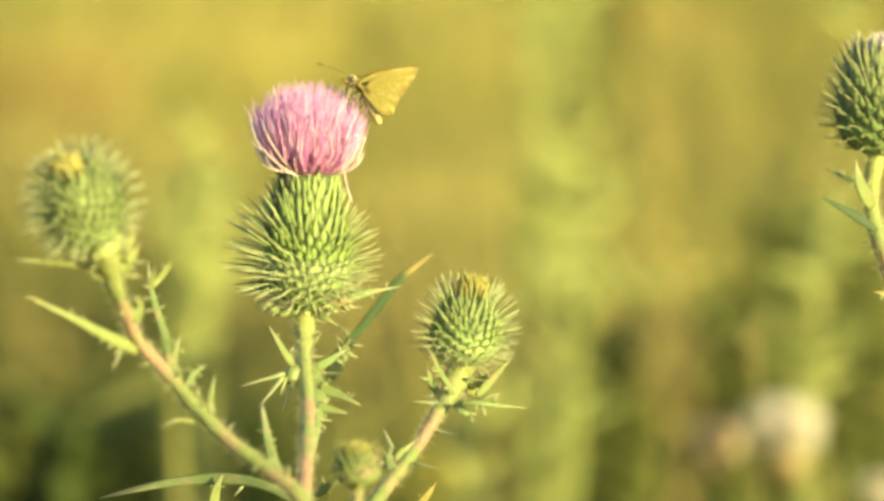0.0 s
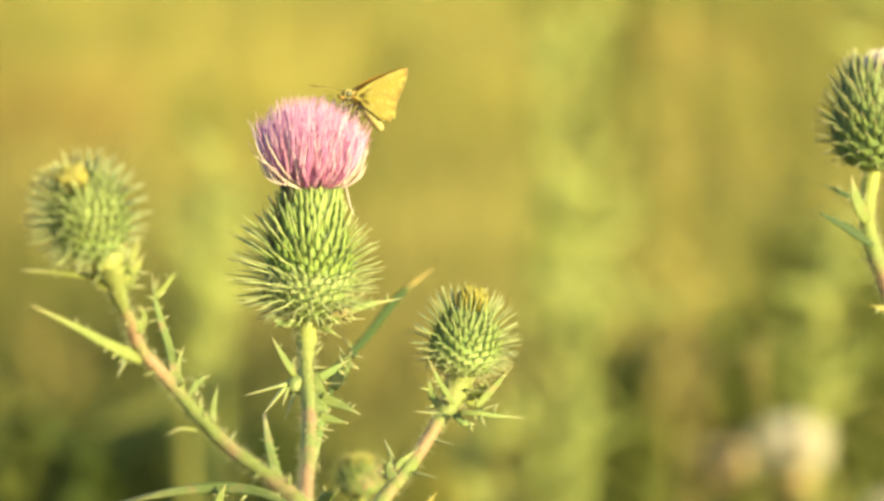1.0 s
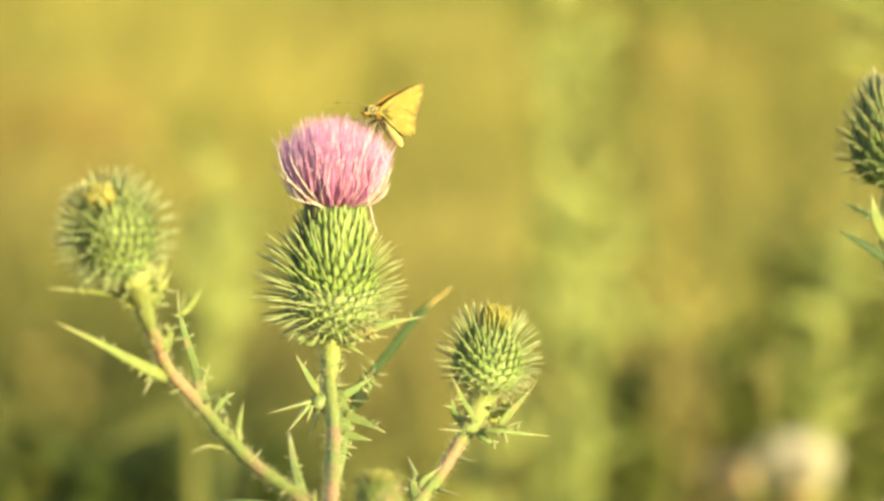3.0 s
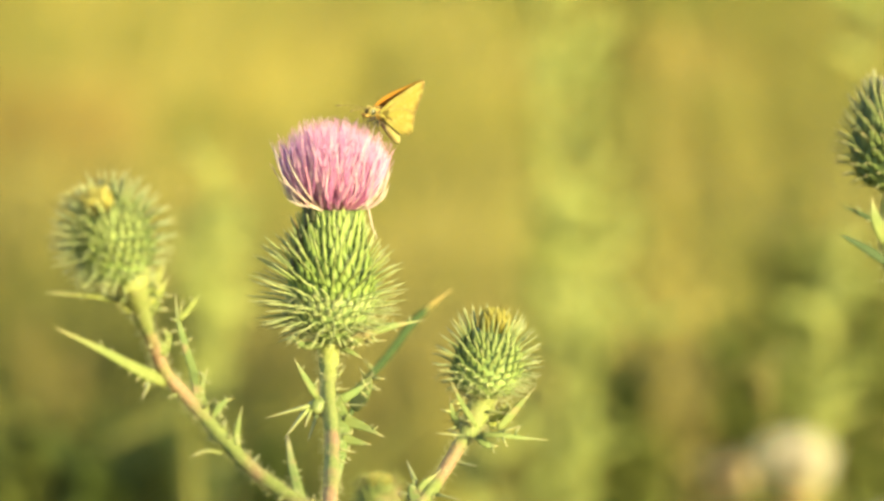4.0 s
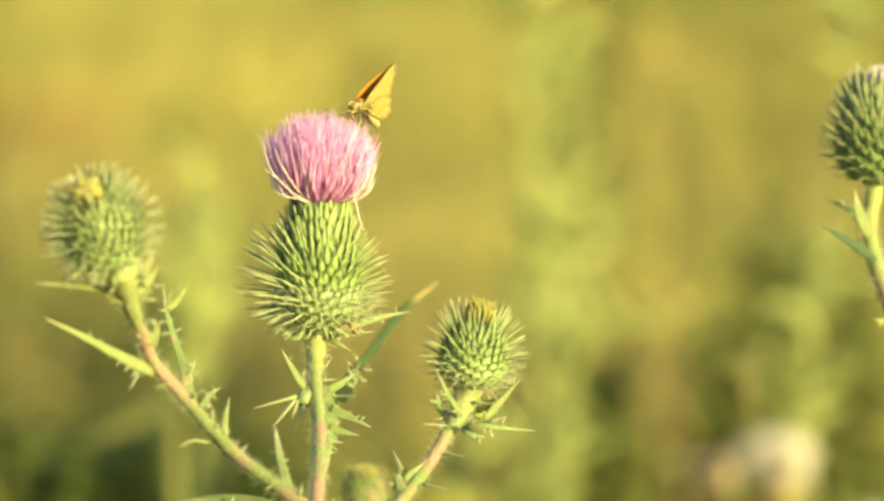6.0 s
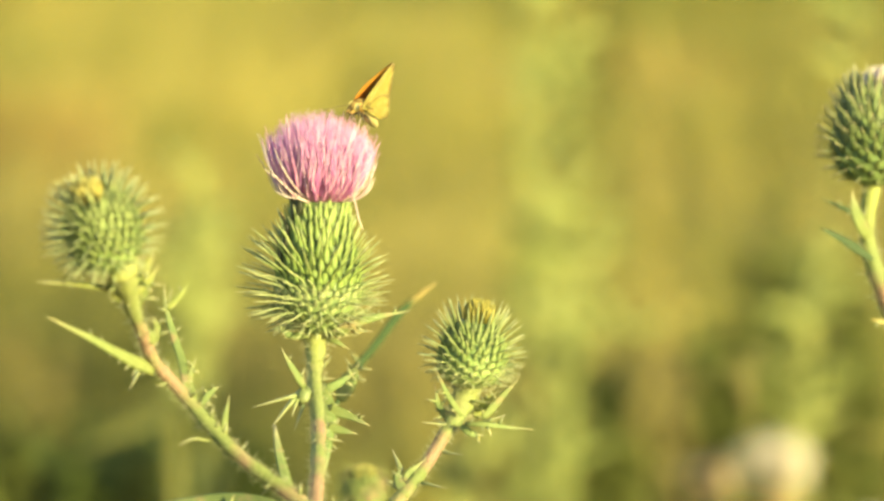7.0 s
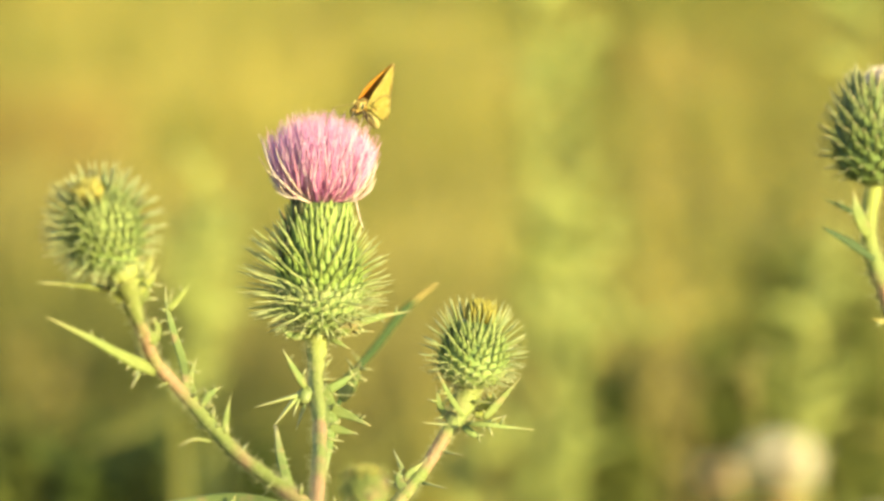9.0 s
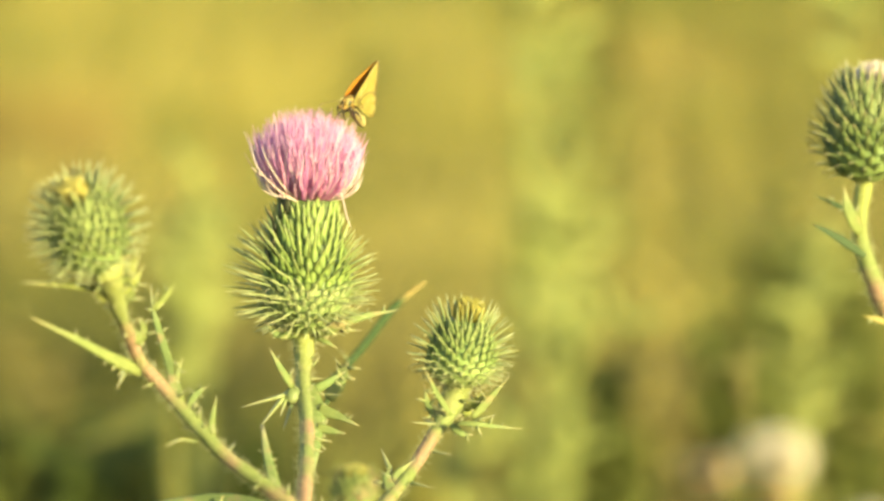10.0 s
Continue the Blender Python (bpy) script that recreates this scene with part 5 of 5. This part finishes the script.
# ---- nearer blurred weeds with leaves in whorls ----
def whorled_weed(name, label, line, whorls, material, seed, thick=2.2 * MM):
    """A slender stalk through the points of line; whorls: (place, reach, leaves, leaf width in mm) of its leaf clusters."""
    rnd = random.Random(seed)
    base = Vector((line[0][0], line[0][1], -0.01))
    ob = thing(name, base, label, "weed", "tall weeds behind the thistles")
    b = Build()
    b.sweep([p - base for p in curve([base] + [Vector(p) for p in line], 24)], [thick * (1 - 0.5 * i / 23) for i in range(24)], sides=7)
    part("stem", b, material, ob)
    for place, reach, leaves, width in whorls:
        for k in range(leaves):
            c = Vector(place) - base + Vector((0, 0, rnd.uniform(-1.4, 1.4) * reach))
            a = 2.4 * k + rnd.uniform(-0.4, 0.4)
            d, rise = Vector((math.cos(a), math.sin(a), 0)), rnd.uniform(0.1, 0.9)
            ln = reach * rnd.uniform(0.6, 1.15)
            q = Build()
            q.sweep(curve([c, c + d * ln * 0.5 + Vector((0, 0, ln * 0.4 * rise)), c + d * ln + Vector((0, 0, ln * 0.55 * rise))], 6),
                    [width * 0.5 * MM * w for w in (0.4, 0.9, 1.0, 0.85, 0.5, 0.05)], flat=0.12, fold=0.3, sides=6, up=(rnd.uniform(-0.4, 0.8), -1.0, rnd.uniform(-0.1, 0.6)))
            part("leaf", q, material, ob)
    return ob


whorled_weed("tall_weed", "slender pale green weed with whorled leaves", [(0.1223, 2.3000, 0.5732), (0.1181, 2.3000, 0.7221), (0.1359, 2.3000, 0.8503), (0.1178, 2.3000, 0.9460)],
             (((0.1400, 2.3000, 0.7843), 0.040, 10, 9), ((0.1238, 2.3000, 0.8943), 0.045, 10, 9), ((0.1181, 2.3000, 0.7141), 0.045, 9, 9), ((0.1242, 2.3000, 0.6496), 0.040, 9, 9)), M_WEED, 301)
whorled_weed("tall_weed", "leaning pale green weed stalk", [(0.2953, 2.2000, 0.5868), (0.2967, 2.2000, 0.6846), (0.3116, 2.2000, 0.7979), (0.3264, 2.2000, 0.9106), (0.3300, 2.2000, 0.9454)],
             (((0.3256, 2.2000, 0.9106), 0.040, 14, 8), ((0.2985, 2.2000, 0.7160), 0.040, 16, 9), ((0.2929, 2.2000, 0.6690), 0.036, 14, 8)), M_WEED, 302)
whorled_weed("tall_weed", "soft green weed with clustered leaves", [(-0.1413, 2.4000, 0.5596), (-0.1407, 2.4000, 0.6713), (-0.1424, 2.4000, 0.7457), (-0.1464, 2.4000, 0.7704)],
             (((-0.1424, 2.4000, 0.7498), 0.040, 9, 10), ((-0.1384, 2.4000, 0.7209), 0.036, 9, 10), ((-0.1427, 2.4000, 0.6796), 0.030, 14, 9)), M_WEED, 303)
whorled_weed("dry_stalk", "thin dry stalk with small pale seed clusters", [(0.1830, 1.1000, 0.7395), (0.1801, 1.1000, 0.7849), (0.1760, 1.1000, 0.8063)],
             (((0.1774, 1.1000, 0.8036), 0.004, 4, 3), ((0.1681, 1.1000, 0.7977), 0.004, 4, 3), ((0.1853, 1.1000, 0.8063), 0.004, 4, 3)), M_TAN, 305, thick=1.2 * MM)
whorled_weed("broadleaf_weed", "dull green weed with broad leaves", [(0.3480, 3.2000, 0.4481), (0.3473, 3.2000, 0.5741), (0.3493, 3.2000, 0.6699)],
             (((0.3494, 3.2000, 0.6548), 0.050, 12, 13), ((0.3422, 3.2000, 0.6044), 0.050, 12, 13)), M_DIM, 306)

# ---- tussocks farther off ----
def tussock(place, wide, high, material, label, seed):
    rnd = random.Random(seed)
    b = Build()
    for k in range(int(420 * max(0.5, wide))):
        a = rnd.uniform(0, 6.283)
        d = Vector((math.cos(a), math.sin(a), 0))
        r = wide * 0.5 * math.sqrt(rnd.random())
        f, h = d * r * 0.6, high * rnd.uniform(0.6, 1.05)
        b.sweep([f, f + d * r * 0.2 + Vector((0, 0, h * 0.55)), f + d * r * rnd.uniform(0.5, 1.2) + Vector((0, 0, h))], [0.008, 0.007, 0.001], flat=0.2, sides=4)
    ob = new("grass_tussock", b.mesh("grass_tussock", material))
    ob.location = (place[0], place[1], -0.02)
    return tagged(ob, label, "grass", "grass tussocks", "stuff")


DRY = ("dull straw-coloured grass tussock", M_STRAW)
BROWN = ("dead brown grass tussock", M_RUSSET)
MOSS = ("dull mossy green grass tussock", M_MOSS)
AMBER = ("amber-coloured dry grass tussock", M_AMBER)
OLIVE, GOLD = ("olive green grass tussock", M_OLIVE), ("golden dry grass tussock", M_GOLD)
for k, (place, wide, high, (label, material)) in enumerate((
        ((0.1041, 16.0000, 0.3189), 0.7, 0.6, OLIVE), ((1.0861, 13.0000, 0.3691), 1.0, 0.5, OLIVE), ((0.8011, 11.0000, 0.3576), 0.6, 0.45, OLIVE), ((0.9355, 9.5000, 0.3601), 0.7, 0.5, OLIVE), ((1.3708, 18.0000, 0.2528), 1.8, 0.7, OLIVE), ((0.7849, 19.0000, 0.1429), 0.7, 0.5, OLIVE), ((0.4114, 9.0000, 0.2897), 0.3, 0.4, OLIVE),
        ((-0.9513, 18.0000, 0.1895), 1.1, 0.6, GOLD), ((-1.1086, 15.0000, 0.1995), 0.9, 0.5, GOLD), ((-0.5786, 14.0000, 0.2186), 0.9, 0.5, GOLD), ((-0.2184, 15.0000, 0.1808), 0.7, 0.5, DRY), ((-1.7167, 20.0000, 0.1697), 1.2, 0.7, GOLD), ((-0.7053, 7.5000, 0.3057), 0.4, 0.5, BROWN), ((0.1230, 12.0000, 0.3000), 0.5, 0.5, DRY),
        ((-0.0914, 6.5000, 0.2437), 0.4, 0.5, DRY), ((0.0303, 6.0000, 0.2640), 0.3, 0.5, DRY), ((-0.0619, 5.0000, 0.3182), 0.35, 0.5, DRY), ((0.0161, 4.7000, 0.3203), 0.3, 0.5, DRY), ((0.0879, 5.2000, 0.2941), 0.35, 0.5, OLIVE), ((0.1218, 4.6000, 0.3129), 0.3, 0.5, DRY), ((0.3159, 4.8000, 0.3419), 0.3, 0.5, DRY), ((0.4525, 7.0000, 0.3114), 0.3, 0.45, OLIVE), ((0.5355, 6.0000, 0.3621), 0.4, 0.5, BROWN), ((0.6894, 7.5000, 0.2950), 0.5, 0.5, BROWN), ((0.4940, 5.0000, 0.3887), 0.4, 0.5, OLIVE), ((0.6668, 6.2000, 0.3425), 0.4, 0.5, OLIVE), ((0.2993, 6.0000, 0.3294), 0.25, 0.45, OLIVE), ((-0.9128, 11.0000, 0.2761), 0.7, 0.5, GOLD), ((-0.7085, 11.5000, 0.2294), 0.8, 0.5, GOLD), ((-1.4651, 22.0000, 0.1109), 1.4, 0.7, GOLD), ((-0.9125, 10.0000, 0.2524), 0.5, 0.45, DRY), ((0.0523, 8.0000, 0.2617), 0.4, 0.45, OLIVE), ((0.1168, 9.5000, 0.2519), 0.5, 0.45, OLIVE), ((-0.0228, 8.5000, 0.2511), 0.4, 0.45, DRY),
        ((-0.5970, 6.5000, 0.2353), 0.5, 0.55, DRY), ((-0.4334, 5.5000, 0.3120), 0.4, 0.55, OLIVE), ((-0.1859, 5.6000, 0.2697), 0.4, 0.46, OLIVE), ((-0.3146, 4.0000, 0.3606), 0.55, 0.5, OLIVE), ((-0.4320, 4.2000, 0.3400), 0.5, 0.48, OLIVE),
        ((0.3723, 4.6000, 0.3393), 0.35, 0.50, OLIVE), ((0.5137, 4.4000, 0.3192), 0.3, 0.44, DRY), ((-0.0630, 4.6000, 0.2798), 0.4, 0.42, OLIVE), ((0.1251, 4.8000, 0.2527), 0.3, 0.42, OLIVE),
        ((-0.7876, 9.0000, 0.3275), 0.32, 0.52, AMBER), ((-0.8164, 10.0000, 0.2553), 0.25, 0.45, AMBER), ((0.6517, 12.0000, 0.2582), 0.22, 0.50, AMBER), ((0.6997, 11.5000, 0.2172), 0.25, 0.46, AMBER), ((-0.0151, 5.5000, 0.3205), 0.30, 0.36, AMBER),
        ((1.0103, 14.0000, 0.2213), 0.50, 0.50, MOSS), ((1.2381, 15.0000, 0.2203), 0.60, 0.50, MOSS), ((1.2172, 13.0000, 0.2287), 0.50, 0.50, MOSS), ((1.3014, 20.0000, 0.1026), 0.60, 0.50, MOSS), ((1.7838, 21.0000, 0.1065), 0.90, 0.55, MOSS), ((-0.0202, 22.0000, 0.0909), 0.50, 0.45, MOSS), ((1.0240, 10.0000, 0.3041), 0.35, 0.45, MOSS),
        ((-0.0663, 24.0000, 0.0351), 0.80, 0.55, MOSS), ((0.1142, 20.0000, 0.1036), 0.70, 0.50, MOSS), ((0.2240, 17.0000, 0.1171), 0.50, 0.45, MOSS))):
    tussock(place, wide, high, material, label, 200 + k)


# ---- thistle gone to seed ----
def seed_thistle():
    base = Vector(below((0.2608, 1.8500, 0.6299)))
    ob = thing("seed_thistle", base, "faded thistle gone to seed with white fluffy heads", "thistle", "thistles in the meadow")
    for k, (c, r) in enumerate(([(0.2514, 1.8500, 0.6605), 34 * MM], [(0.2043, 1.8000, 0.6588), 20 * MM], [(0.3057, 1.8200, 0.6252), 15 * MM])):
        c = Vector(c) - base
        rnd = random.Random(70 + k)
        stemb = Build()
        stemb.sweep(curve([(0, 0, 0), (c.x * 0.3, c.y * 0.3, c.z * 0.6), c - Vector((0, 0, r))], 12), [3.5 * MM - 0.12 * MM * i for i in range(12)], sides=7)
        part("stem" if k == 0 else "branch", stemb, M_DIM, ob)
        cup = Build()
        cup.sweep([c + Vector((0, 0, z * r)) for z in (-1.0, -0.85, -0.65, -0.5, -0.4)], [r * q for q in (0.12, 0.26, 0.32, 0.3, 0.2)], sides=12)
        hd = part("seed_head", cup, M_DRYCUP, ob, "white fluffy seed head" if k != 1 else "tan fluffy seed head")
        fl = Build()
        for i in range(1100):
            u = 1 - 1.6 * (i + 0.5) / 1100
            a = i * 2.39996
            d = Vector((math.cos(a) * math.sqrt(1 - u * u), math.sin(a) * math.sqrt(1 - u * u), 0.72 * u))
            ln = r * rnd.uniform(0.6, 1.12) * (0.8 + 0.5 * noise.noise(d * 1.7 + Vector((k * 3.1, 0.2, 0))))
            fl.sweep([c, c + d * ln * 0.6, c + d * ln + Vector((0, 0, rnd.uniform(-1, 1) * r * 0.06))], [0.12 * MM, 0.28 * MM, 0.2 * MM], sides=3)
        part("seed_fluff", fl, M_TANFLUFF if k == 1 else M_PAPPUS, hd, kind="stuff")
    leaf(ob, base, [(0.2975, 1.9300, 0.6077), (0.2951, 1.9500, 0.6177), (0.2929, 1.9500, 0.6305)], 7 * MM, material=M_WEED)
    leaf(ob, base, [(0.3335, 1.8400, 0.6769), (0.3124, 1.8400, 0.6798), (0.2914, 1.8400, 0.6799)], 6 * MM, material=M_STRAW)
    return ob


seed_thistle()


# ---- what moves ----
def motions():
    walk(skipper, [(t, pose(x, y, z, rx, ry, rz)) for t, x, y, z, rx, ry, rz in (
        (0, 0.01088, -0.00190, 0.99070, 5.3, -21.3, 180.1),
        (0.5, 0.00988, -0.00202, 0.99089, 8.2, -13.6, 204.2),
        (1, 0.00922, -0.00195, 0.99084, -0.1, -9.0, 197.3),
        (2, 0.00882, -0.00203, 0.99144, -0.7, -6.2, 208.3),
        (2.5, 0.00874, -0.00209, 0.99143, 11.9, -11.4, 209.6),
        (4, 0.00938, -0.00214, 0.99204, -11.1, -3.5, 217.5),
        (4.5, 0.00935, -0.00213, 0.99231, -8.6, -3.7, 217.7),
        (5, 0.00970, -0.00219, 0.99226, -10.5, -2.5, 221.9),
        (5.5, 0.00864, -0.00235, 0.99134, -13.8, 10.5, 229.7),
        (7, 0.00861, -0.00239, 0.99142, -12.8, 11.2, 233.0),
        (8.5, 0.00934, -0.00245, 0.99160, -11.1, 9.4, 237.5),
        (10, 0.00962, -0.00251, 0.99190, -7.3, 7.0, 242.4),
    )])


motions()
